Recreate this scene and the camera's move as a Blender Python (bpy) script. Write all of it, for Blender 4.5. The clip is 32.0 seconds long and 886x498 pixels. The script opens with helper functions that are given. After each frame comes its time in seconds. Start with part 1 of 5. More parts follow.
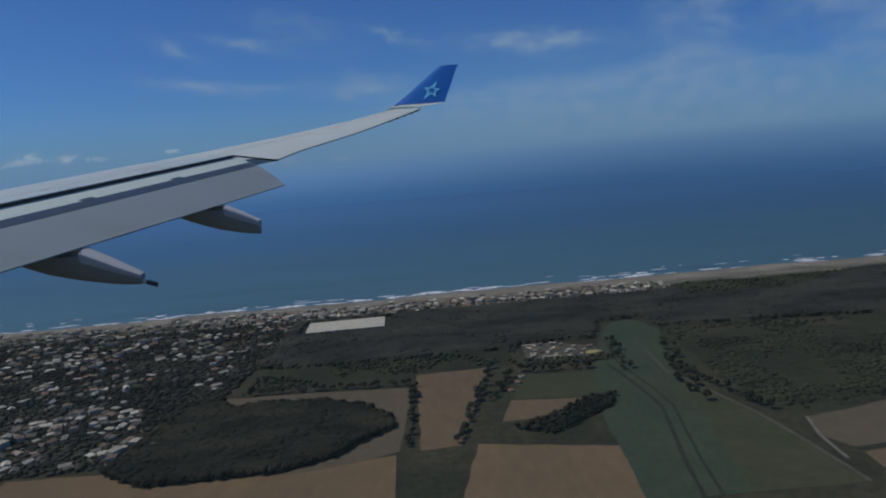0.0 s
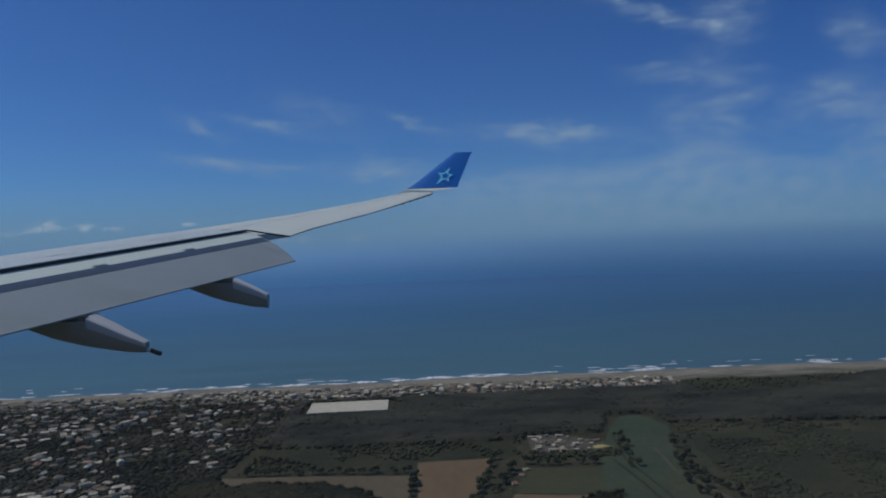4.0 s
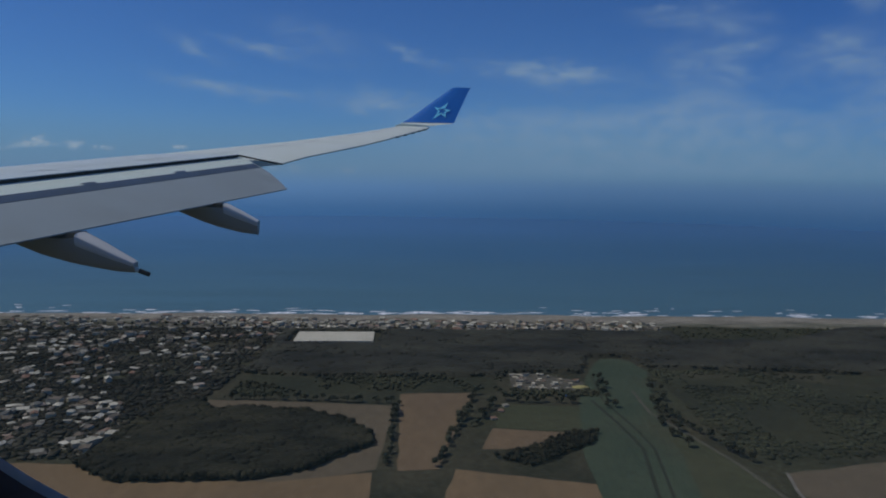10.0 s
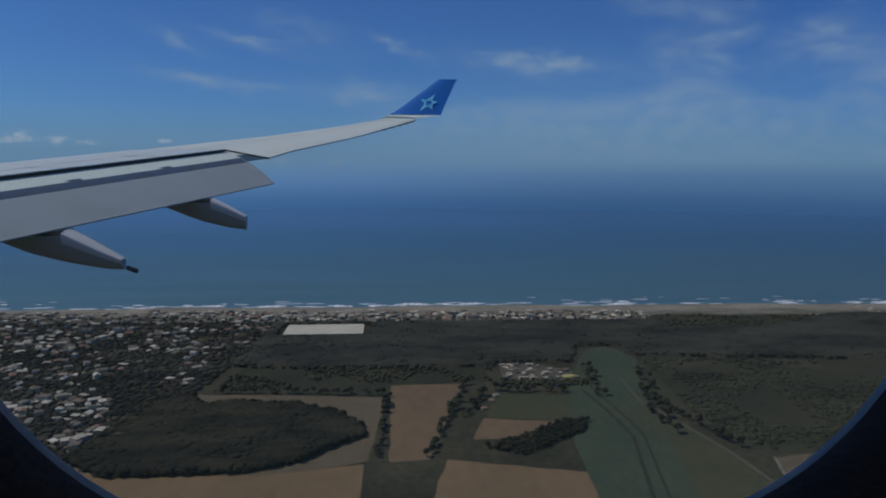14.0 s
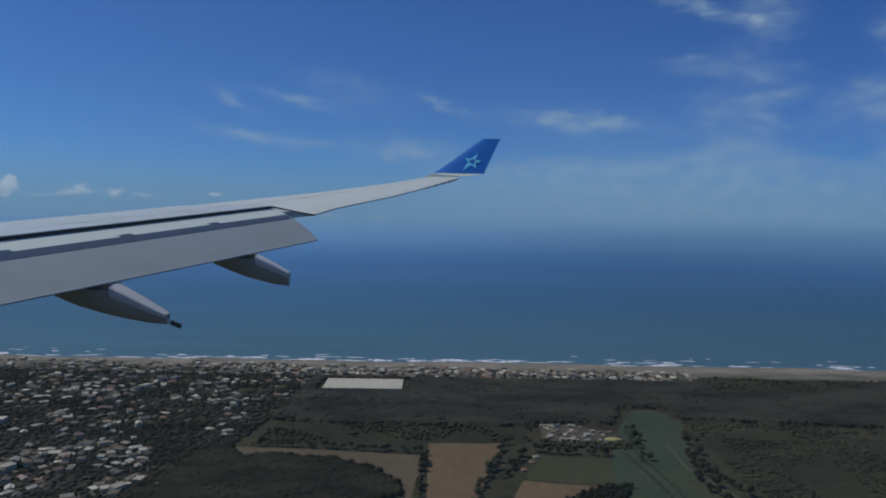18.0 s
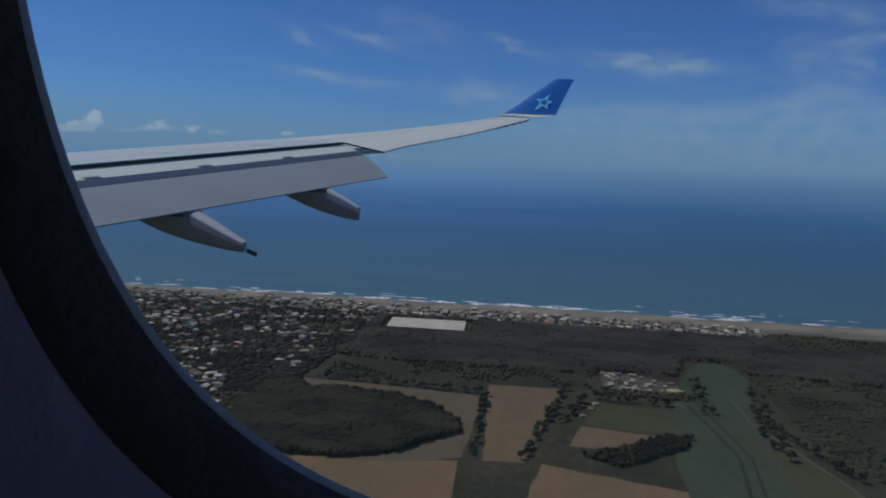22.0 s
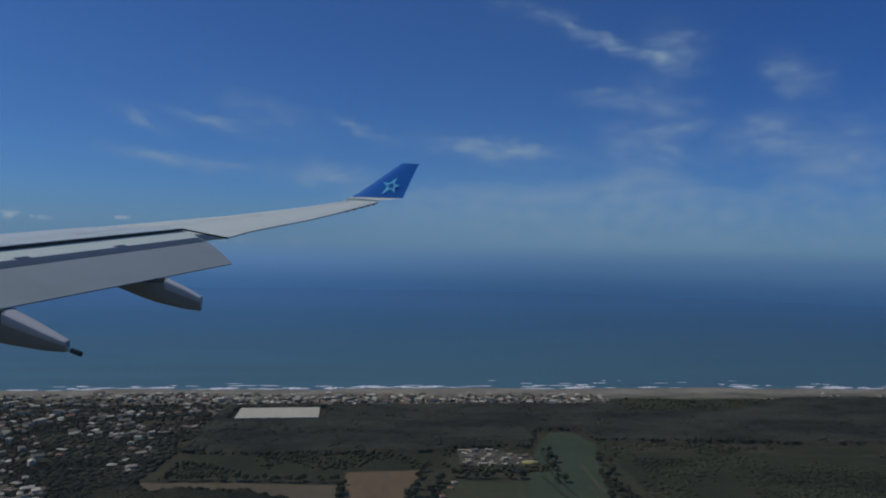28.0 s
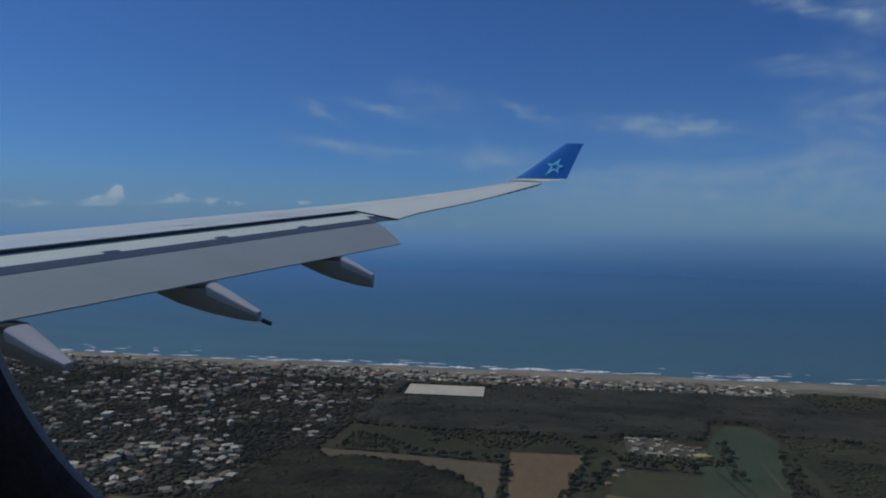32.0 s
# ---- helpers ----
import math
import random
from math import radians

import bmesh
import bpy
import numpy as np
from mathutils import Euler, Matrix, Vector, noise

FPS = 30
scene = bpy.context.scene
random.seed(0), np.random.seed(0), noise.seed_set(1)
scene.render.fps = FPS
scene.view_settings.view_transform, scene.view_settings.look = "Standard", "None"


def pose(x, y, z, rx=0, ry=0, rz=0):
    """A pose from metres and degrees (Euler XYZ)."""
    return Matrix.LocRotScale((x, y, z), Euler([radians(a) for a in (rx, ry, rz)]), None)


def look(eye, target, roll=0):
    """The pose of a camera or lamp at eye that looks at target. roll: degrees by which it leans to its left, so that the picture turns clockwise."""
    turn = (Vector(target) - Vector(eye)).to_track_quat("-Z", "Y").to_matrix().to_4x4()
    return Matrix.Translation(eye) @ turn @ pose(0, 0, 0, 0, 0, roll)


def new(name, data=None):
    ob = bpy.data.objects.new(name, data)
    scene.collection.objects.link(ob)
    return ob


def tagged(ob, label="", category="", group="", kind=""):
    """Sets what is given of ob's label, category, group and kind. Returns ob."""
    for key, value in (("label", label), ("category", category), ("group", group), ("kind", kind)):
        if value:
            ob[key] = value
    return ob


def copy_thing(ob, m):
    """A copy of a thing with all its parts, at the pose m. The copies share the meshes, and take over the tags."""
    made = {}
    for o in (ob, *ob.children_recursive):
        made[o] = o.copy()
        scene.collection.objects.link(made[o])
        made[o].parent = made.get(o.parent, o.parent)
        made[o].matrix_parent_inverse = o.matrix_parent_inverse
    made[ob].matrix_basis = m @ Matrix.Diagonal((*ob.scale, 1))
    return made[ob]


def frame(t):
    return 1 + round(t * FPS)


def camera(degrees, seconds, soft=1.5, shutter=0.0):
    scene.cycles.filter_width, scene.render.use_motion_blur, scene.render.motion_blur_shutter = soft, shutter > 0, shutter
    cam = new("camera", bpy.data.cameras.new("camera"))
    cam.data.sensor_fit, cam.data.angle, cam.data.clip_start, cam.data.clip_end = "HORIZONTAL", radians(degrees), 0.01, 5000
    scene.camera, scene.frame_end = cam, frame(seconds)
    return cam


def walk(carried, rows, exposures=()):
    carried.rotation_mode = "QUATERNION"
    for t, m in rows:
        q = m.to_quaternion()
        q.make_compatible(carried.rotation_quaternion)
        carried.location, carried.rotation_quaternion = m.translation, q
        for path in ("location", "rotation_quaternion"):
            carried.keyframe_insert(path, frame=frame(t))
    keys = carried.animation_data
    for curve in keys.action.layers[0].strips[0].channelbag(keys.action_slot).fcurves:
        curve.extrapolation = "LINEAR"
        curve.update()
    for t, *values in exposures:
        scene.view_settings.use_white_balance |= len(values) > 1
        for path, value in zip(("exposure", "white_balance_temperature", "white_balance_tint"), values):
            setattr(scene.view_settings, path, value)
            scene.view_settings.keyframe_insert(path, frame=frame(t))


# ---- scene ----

H = 280.0  # the aircraft's height over the ground, metres
cam = camera(65.4, 32.0, soft=1.9)
# path begins
ROWS = [
    (0, -0.061, 0.132, -0.003, 82.33, 4.62, -2.5),
    (0.5, -0.044, 0.132, -0.008, 88.77, 0.26, -2.57),
    (1, -0.069, 0.131, -0.014, 86.03, -1.38, -3.19),
    (1.5, -0.065, 0.131, -0.003, 86.65, 0.44, -2.31),
    (2, -0.058, 0.132, 0.001, 86.89, -3.53, -4),
    (2.5, -0.04, 0.13, 0.043, 89.97, -1.16, -2.86),
    (3, -0.049, 0.131, 0.024, 88.4, -1.12, -1.94),
    (3.5, -0.01, 0.035, -0.014, 88.65, 1.77, -1.12),
    (5.5, -0.032, 0.134, -0.052, 91.18, 1.78, -2.51),
    (6, -0.018, 0.133, 0.023, 90.91, 0.67, -3.41),
    (6.5, -0.016, 0.132, 0.07, 89.09, -0.54, -3.76),
    (7, -0.003, 0.132, 0.06, 87, -1.23, -4.84),
    (7.5, -0.006, 0.132, 0.057, 85.89, -1.14, -3.73),
    (8, -0.015, 0.066, -0.047, 84.29, -0.89, -2.13),
    (8.5, -0.024, 0.055, -0.036, 83.71, -1.48, -1.45),
    (9, -0.038, 0.082, -0.053, 84.87, -1.13, -1.31),
    (9.5, -0.023, 0.055, -0.031, 84.81, -0.6, -1.66),
    (10, -0.017, 0.067, -0.048, 84.1, -0.91, -2.08),
    (10.5, -0.048, 0.134, -0.024, 86.14, -1.57, -2.78),
    (11, -0.047, 0.134, -0.021, 86.95, -0.91, -3.35),
    (11.5, -0.033, 0.135, -0.017, 87.39, -0.65, -3.24),
    (12, -0.033, 0.135, 0.011, 86.86, -0.11, -3.28),
    (12.5, -0.009, 0.132, 0.074, 86.18, -0.13, -3.04),
    (13, -0.023, 0.035, -0.023, 85.47, 0.77, -2.75),
    (13.5, -0.009, 0.018, -0.011, 84.52, 1.3, -3.13),
    (14, -0.013, 0.019, -0.021, 83.39, -0.25, -3.09),
    (14.5, -0.01, 0.03, -0.036, 84.24, -1.04, -3.31),
    (16.5, 0.009, 0.135, -0.005, 88.58, -1.33, -2.39),
    (17, -0.011, 0.135, 0.006, 88.51, -1.77, -1.88),
    (17.5, -0.007, 0.037, -0.009, 86.89, -1.23, 0.83),
    (18, -0.015, 0.133, 0.054, 87.96, -1.03, 0.41),
    (18.5, -0.003, 0.134, 0.055, 89.02, -1.28, -1.45),
    (19, 0.008, 0.133, 0.063, 87.54, -2.58, -0.08),
    (19.5, -0.007, 0.136, 0.003, 86.98, -2.82, 0.88),
    (20, -0.014, 0.135, -0.002, 87.44, -3.51, 0.59),
    (20.5, -0.007, 0.048, -0.026, 88.15, -1.54, -0.99),
    (21, -0.018, 0.035, -0.051, 93.91, -0.42, 1.35),
    (21.5, -0.017, 0.043, -0.052, 88.9, -3.53, -1.49),
    (22, -0.039, 0.059, -0.047, 83.12, -2.49, 6),
    (22.5, -0.014, 0.059, -0.055, 88.26, -0.61, 4.01),
    (23, -0.021, 0.133, 0.014, 91.49, 0.99, -1.37),
    (23.5, -0.026, 0.132, 0.039, 93.47, 0.68, 2.13),
    (24, -0.026, 0.131, 0.034, 92.61, -0.01, -2.67),
    (24.5, -0.032, 0.132, 0.033, 90.96, -0.36, -4.56),
    (25, -0.03, 0.131, 0.035, 90.29, -1.52, -5.5),
    (25.5, -0.028, 0.132, 0.04, 90.14, -1.07, -5.52),
    (27.5, -0.019, 0.131, 0.047, 89.14, -1.6, -6.19),
    (28, -0.024, 0.132, 0.022, 90.17, -1.2, -6.35),
    (28.5, -0.039, 0.134, -0.005, 91.74, -1.33, -7.88),
    (29, -0.036, 0.134, -0.007, 91.46, -1.94, -7.83),
    (29.5, -0.027, 0.134, -0.005, 90.77, -2.72, -7.73),
    (30, -0.021, 0.134, -0.025, 91.1, -2.28, -7.62),
    (30.5, -0.019, 0.132, 0.007, 89.78, -2.09, -2.77),
    (31, -0.061, 0.115, -0.052, 89.87, -2.12, 12.73),
    (31.5, -0.057, 0.11, -0.054, 88.67, -1.38, 14.17),
    (32, 0.021, 0.021, -0.028, 88.45, -1.13, 7.24),
]
# path ends
walk(cam, [(t, pose(x, y, H + z, rx, ry, rz)) for t, x, y, z, rx, ry, rz in ROWS],
     exposures=[(0.0, -1.08), (6.0, -1.13), (14.0, -1.12), (17.0, -0.97), (20.0, -0.98), (22.0, -1.1), (28.0, -1.14), (32.0, -1.14)])

# ---------------------------------------------------------------- sky and sun
SUN_EL, SUN_AZ = radians(55), radians(-86)   # azimuth clockwise from +y
sun_dir = Vector((math.sin(SUN_AZ) * math.cos(SUN_EL), math.cos(SUN_AZ) * math.cos(SUN_EL), math.sin(SUN_EL)))
sun_data = bpy.data.lights.new("sun", "SUN")
sun_data.energy, sun_data.angle, sun_data.color = 4.2, radians(0.53), (1.0, 0.95, 0.87)
sun = new("sun", sun_data)
sun.matrix_world = look(sun_dir * 900, (0, 0, 0))


class Graph:
    """Short-hand for building node trees."""
    def __init__(self, tree):
        self.t = tree
        self.n, self.l = tree.nodes, tree.links

    def add(self, kind, **sockets):
        nd = self.n.new(kind)
        for k, v in sockets.items():
            self.put(nd, k, v)
        return nd

    def put(self, nd, key, v):
        sock = nd.inputs[int(key[1:])] if key[0] == "i" and key[1:].isdigit() else nd.inputs[key.replace("_", " ")]
        if isinstance(v, bpy.types.NodeSocket):
            self.l.new(v, sock)
        else:
            sock.default_value = v

    def math(self, op, a, b=0.0, c=0.0, clamp=False):
        nd = self.n.new("ShaderNodeMath")
        nd.operation, nd.use_clamp = op, clamp
        for k, v in enumerate((a, b, c)):
            self.put(nd, "i%d" % k, v)
        return nd.outputs[0]

    def mix(self, fac, a, b):
        nd = self.n.new("ShaderNodeMix")
        nd.data_type = "RGBA"
        for k, v in (("i0", fac), ("i6", a), ("i7", b)):
            if not isinstance(v, bpy.types.NodeSocket) and k != "i0" and len(v) == 3:
                v = (*v, 1)
            self.put(nd, k, v)
        return nd.outputs[2]

    def ramp(self, fac, stops):
        nd = self.n.new("ShaderNodeValToRGB")
        els = nd.color_ramp.elements
        while len(els) < len(stops):
            els.new(0.5)
        for e, (p, c) in zip(els, stops):
            e.position = p
            e.color = (*c, 1) if len(c) == 3 else c
        self.l.new(fac, nd.inputs[0])
        return nd.outputs[0]

    def noise(self, vec, scale, detail=4.0, rough=0.55, distort=0.0):
        nd = self.n.new("ShaderNodeTexNoise")
        for k, v in (("Vector", vec), ("Scale", scale), ("Detail", detail), ("Roughness", rough), ("Distortion", distort)):
            self.put(nd, k, v)
        return nd.outputs[0]

    def mapped(self, vec, scale=(1, 1, 1), rot=(0, 0, 0), loc=(0, 0, 0)):
        nd = self.n.new("ShaderNodeMapping")
        self.put(nd, "Vector", vec)
        nd.inputs["Scale"].default_value, nd.inputs["Rotation"].default_value, nd.inputs["Location"].default_value = scale, rot, loc
        return nd.outputs[0]

    def smooth(self, v, lo, hi, a=0.0, b=1.0):
        nd = self.n.new("ShaderNodeMapRange")
        nd.interpolation_type = "SMOOTHSTEP"
        for k, x in enumerate((v, lo, hi, a, b)):
            self.put(nd, "i%d" % k, x)
        return nd.outputs[0]


def build_world():
    world = bpy.data.worlds.new("sky")
    scene.world = world
    world.use_nodes = True
    g = Graph(world.node_tree)
    g.n.clear()
    sky = g.n.new("ShaderNodeTexSky")
    sky.sky_type, sky.sun_disc = "NISHITA", False
    sky.sun_elevation, sky.sun_rotation = SUN_EL, SUN_AZ
    sky.altitude, sky.air_density, sky.dust_density, sky.ozone_density = 280, 1.0, 0.3, 2.2
    way = g.n.new("ShaderNodeTexCoord").outputs["Generated"]
    sep = g.add("ShaderNodeSeparateXYZ", Vector=way)
    x, y, z = sep.outputs
    az = g.math("MULTIPLY", g.math("ARCTAN2", x, y), 57.29578)
    el = g.math("MULTIPLY", g.math("ARCSINE", z), 57.29578)
    flat = g.add("ShaderNodeCombineXYZ", X=az, Y=el, Z=0.0).outputs[0]
    # drawn-out high wisps: place, half-length, half-width, slant (degrees), strength
    wisps = [(-0.2, 9.6, 2.4, 0.34, -20, 0.66), (10.0, 8.5, 5.8, 0.80, -6, 0.36), (13.0, 8.4, 2.6, 0.50, -2, 0.46), (9.3, 9.1, 2.4, 0.30, -1, 0.34), (9.0, 7.9, 2.2, 0.60, -14, 0.24),
             (-16.4, 6.7, 3.4, 0.42, -10, 0.56), (-12.0, 6.4, 2.2, 0.42, -5, 0.42), (-17.4, 9.5, 2.0, 0.46, -20, 0.42), (-12.8, 9.8, 2.9, 0.42, -12, 0.50), (-8.2, 10.6, 3.6, 1.40, -12, 0.27),
             (-3.6, 5.7, 3.9, 0.80, -7, 0.58), (-2.2, 6.4, 2.6, 0.66, -8, 0.40), (15.0, 18.6, 1.9, 0.60, -22, 0.32), (18.0, 17.3, 2.3, 0.46, -27, 0.56), (21.5, 15.8, 2.5, 0.50, -19, 0.50), (23.9, 15.1, 1.8, 0.50, -17, 0.40),
             (24.6, 15.9, 1.9, 1.50, -20, 0.46), (10.6, 20.4, 3.0, 0.90, -25, 0.12), (33.1, 13.3, 2.0, 1.20, -28, 0.46), (19.5, 12.4, 2.4, 0.60, -4, 0.40), (23.9, 11.5, 3.0, 1.60, -25, 0.38),
             (24.2, 9.7, 2.3, 0.50, 6, 0.36), (20.9, 8.6, 2.2, 1.60, -27, 0.32), (24.3, 7.8, 1.4, 0.90, -24, 0.38), (30.4, 9.2, 2.4, 1.30, 19, 0.40), (32.4, 8.7, 2.4, 1.50, -14, 0.36), (36.0, 8.4, 2.6, 1.60, 20, 0.38)]
    # the wind frays their outlines
    waz = g.math("MULTIPLY_ADD", g.math("SUBTRACT", g.noise(g.mapped(flat, (0.40, 0.75, 1), (0, 0, radians(18))), 1.0, 6.0, 0.62), 0.5), 4.2, az)
    wel = g.math("MULTIPLY_ADD", g.math("SUBTRACT", g.noise(g.mapped(flat, (0.34, 0.95, 1), (0, 0, radians(18)), (31, 17, 5)), 1.0, 6.0, 0.62), 0.5), 1.9, el)
    total = None
    for a0, e0, half_l, half_w, slant, power in wisps:
        c, s_ = math.cos(radians(slant)), math.sin(radians(slant))
        da, de = g.math("SUBTRACT", waz, a0), g.math("SUBTRACT", wel, e0)
        p = g.math("MULTIPLY_ADD", da, c / half_l, g.math("MULTIPLY", de, s_ / half_l))
        q = g.math("MULTIPLY_ADD", da, -s_ / half_w, g.math("MULTIPLY", de, c / half_w))
        r = g.math("MULTIPLY_ADD", p, p, g.math("MULTIPLY", q, q))
        m = g.math("MULTIPLY", g.math("EXPONENT", g.math("MULTIPLY", r, -1.0)), power)
        total = m if total is None else g.math("ADD", total, m)
    n1 = g.noise(g.mapped(flat, (0.20, 0.80, 1), (0, 0, radians(14))), 1.0, 8.0, 0.62, 0.9)
    n2 = g.noise(g.mapped(flat, (0.55, 1.0, 1), (0, 0, radians(-20))), 1.0, 7.0, 0.64, 0.5)
    fibre = g.noise(g.mapped(flat, (0.35, 2.6, 1), (0, 0, radians(16))), 1.0, 5.0, 0.6, 0.7)
    streaks = g.math("MULTIPLY", g.smooth(n1, 0.28, 0.70), g.smooth(n2, 0.25, 0.70))
    streaks = g.math("MULTIPLY_ADD", g.math("SUBTRACT", fibre, 0.5), 0.30, streaks)
    soft = g.math("MULTIPLY", g.smooth(az, 12.0, 18.0), g.smooth(el, 15.0, 13.0, 0.75, 1.0))
    wisp = g.math("MULTIPLY", total, g.math("MULTIPLY_ADD", streaks, g.math("MULTIPLY_ADD", soft, -0.35, 1.35), g.math("MULTIPLY_ADD", soft, 0.14, 0.22)))
    wisp = g.math("MAXIMUM", wisp, 0.0)
    # a low torn sheet of cloud along the horizon, whose upper edge climbs in two places
    climb = None
    for a0, half_l, rise in ((22.5, 3.4, 1.5), (37.5, 4.6, 2.6), (30.0, 2.2, -0.7), (-6.0, 8.0, -1.4)):
        q = g.math("MULTIPLY", g.math("SUBTRACT", az, a0), 1 / half_l)
        m = g.math("MULTIPLY", g.math("EXPONENT", g.math("MULTIPLY", g.math("MULTIPLY", q, q), -1.0)), rise)
        climb = m if climb is None else g.math("ADD", climb, m)
    ragged = g.math("MULTIPLY_ADD", g.math("SUBTRACT", n2, 0.5), 3.4, g.math("MULTIPLY_ADD", g.math("SUBTRACT", n1, 0.5), 2.6, g.math("SUBTRACT", el, climb)))
    sheet = g.math("MULTIPLY", g.smooth(ragged, 6.1, 5.0), g.math("MULTIPLY", g.smooth(az, -9.0, 5.0, 0.0, 0.34), g.smooth(az, 20.0, 38.0, 1.0, 0.52)))
    veil = g.math("MULTIPLY", g.smooth(el, 13.0, 2.0), g.smooth(az, -6.0, 20.0))
    veil = g.math("MULTIPLY", veil, g.math("MULTIPLY_ADD", g.smooth(n2, 0.3, 0.7), 0.14, 0.02))
    veil = g.math("ADD", veil, g.math("MULTIPLY", sheet, g.math("MULTIPLY_ADD", g.smooth(n2, 0.32, 0.68), 0.62, g.math("MULTIPLY_ADD", g.smooth(n1, 0.35, 0.65), 0.34, 0.42))))
    # small fair-weather heaps far off
    heaps = [(-28.4, 2.0, 1.1, 0.42, 0.60), (-28.0, 2.4, 0.6, 0.40, 0.40), (-25.9, 2.0, 0.9, 0.45, 0.62), (-23.9, 1.8, 0.8, 0.35, 0.50), (-18.6, 2.05, 0.60, 0.20, 0.95), (-30.6, 1.7, 1.3, 0.35, 0.5),
             (-32.4, 2.55, 0.42, 0.50, 1.0), (-32.8, 2.05, 0.70, 0.50, 1.0), (-33.6, 1.75, 0.9, 0.35, 0.9), (-34.6, 1.45, 1.2, 0.26, 0.8), (-37.8, 1.35, 1.6, 0.40, 0.6), (-42.0, 1.5, 2.6, 0.55, 0.55), (-5.7, 0.45, 0.70, 0.34, 0.85), (-9.9, 0.45, 0.6, 0.42, 0.75), (-11.4, 0.55, 0.9, 0.35, 0.6)]
    heap = None
    for a0, e0, half_l, half_w, power in heaps:
        p = g.math("MULTIPLY", g.math("SUBTRACT", az, a0), 1 / half_l)
        q = g.math("MULTIPLY", g.math("SUBTRACT", el, e0), 1 / half_w)
        r = g.math("MULTIPLY_ADD", p, p, g.math("MULTIPLY", q, q))
        m = g.math("MULTIPLY", g.math("EXPONENT", g.math("MULTIPLY", r, -1.0)), power)
        heap = m if heap is None else g.math("ADD", heap, m)
    n3 = g.noise(g.mapped(flat, (0.8, 1.2, 1)), 2.0, 9.0, 0.68, 0.5)
    lump = g.smooth(g.math("MULTIPLY_ADD", g.math("SUBTRACT", n3, 0.5), 1.7, heap), 0.22, 0.86)
    cover = g.math("ADD", wisp, veil, clamp=True)
    cover = g.math("MULTIPLY", cover, g.smooth(el, -0.2, 1.0))
    tint = g.mix(1.0, sky.outputs[0], (1, 1, 1))
    g.n[-1].blend_type = "MULTIPLY"
    g.n[-1].inputs[7].default_value = (0.44, 0.84, 1.54, 1)
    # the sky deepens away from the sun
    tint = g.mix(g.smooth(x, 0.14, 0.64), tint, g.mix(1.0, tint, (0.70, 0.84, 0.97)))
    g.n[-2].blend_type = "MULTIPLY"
    cloud_light = (4.9, 7.1, 9.7, 1)
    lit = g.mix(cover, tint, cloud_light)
    # haze over the far sea closes the view at and below the horizon
    hazy = g.mix(g.math("MULTIPLY", g.smooth(el, 5.5, 0.0, 0.0, 0.75), g.smooth(az, 8.0, 36.0, 1.0, 0.72)), lit, (2.5, 4.8, 8.3, 1))
    shade = g.smooth(g.math("MULTIPLY_ADD", n3, 1.0, g.math("MULTIPLY", el, 0.14)), 0.62, 1.0)
    puff = g.mix(shade, (5.2, 7.2, 9.6, 1), (9.5, 10.8, 12.0, 1))
    hazy = g.mix(g.math("MULTIPLY", lump, g.smooth(el, -0.4, 1.7, 0.1, 0.56)), hazy, puff)
    sea_far = g.mix(g.smooth(el, -3.3, -0.2), (0.86, 2.46, 5.80, 1), (1.95, 4.15, 8.1, 1))
    sea_far = g.mix(1.0, sea_far, g.smooth(az, 21.0, -15.0, 0.86, 1.10))
    g.n[-1].blend_type = "MULTIPLY"
    both = g.mix(g.smooth(el, -1.1, 0.8), sea_far, hazy)
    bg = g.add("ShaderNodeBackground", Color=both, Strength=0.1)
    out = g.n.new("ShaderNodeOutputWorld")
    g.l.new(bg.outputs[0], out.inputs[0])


build_world()


# ---------------------------------------------------------------- materials
def material(name, build, rough=0.8, metal=0.0, spec=0.3):
    m = bpy.data.materials.new(name)
    m.use_nodes = True
    g = Graph(m.node_tree)
    bsdf = g.n["Principled BSDF"]
    bsdf.inputs["Roughness"].default_value, bsdf.inputs["Metallic"].default_value = rough, metal
    bsdf.inputs["Specular IOR Level"].default_value = spec
    build(g, bsdf)
    return m


def two_tone(c1, c2, scale, fine=None, bump=0.0, bump_scale=None, where="Object", stretch=(1, 1, 1), turn=0.0, contrast=(0.35, 0.65), random_amount=0.0, island=False, third=None, amp=0.28):
    """A surface that varies between two colours at a coarse and a fine scale, with relief."""
    def build(g, bsdf):
        co = g.n.new("ShaderNodeTexCoord").outputs[where] if where != "World" else g.n.new("ShaderNodeNewGeometry").outputs["Position"]
        co = g.mapped(co, stretch, (0, 0, radians(turn)))
        n = g.noise(co, scale, 5.0, 0.6)
        col = g.mix(g.smooth(n, *contrast), c1, c2)
        if third:
            n3 = g.noise(co, scale * 0.37, 3.0, 0.5, 0.3)
            col = g.mix(g.smooth(n3, 0.5, 0.68), col, third)
        if fine:
            f = g.noise(co, fine, 4.0, 0.65)
            v = g.smooth(f, 0.25, 0.75, 1.0 - amp, 1.0 + amp)
            col = g.mix(1.0, col, v)
            g.n[-1].blend_type = "MULTIPLY"
        if random_amount:
            src = g.n.new("ShaderNodeNewGeometry").outputs["Random Per Island"] if island else g.n.new("ShaderNodeObjectInfo").outputs["Random"]
            v = g.smooth(src, 0.0, 1.0, 1 - random_amount, 1 + random_amount)
            col = g.mix(1.0, col, v)
            g.n[-1].blend_type = "MULTIPLY"
        g.put(bsdf, "Base Color", col)
        if bump:
            b = g.add("ShaderNodeBump", Strength=bump, Distance=0.3, Height=g.noise(co, bump_scale or (fine or scale), 4.0, 0.6))
            g.put(bsdf, "Normal", b.outputs[0])
    return build


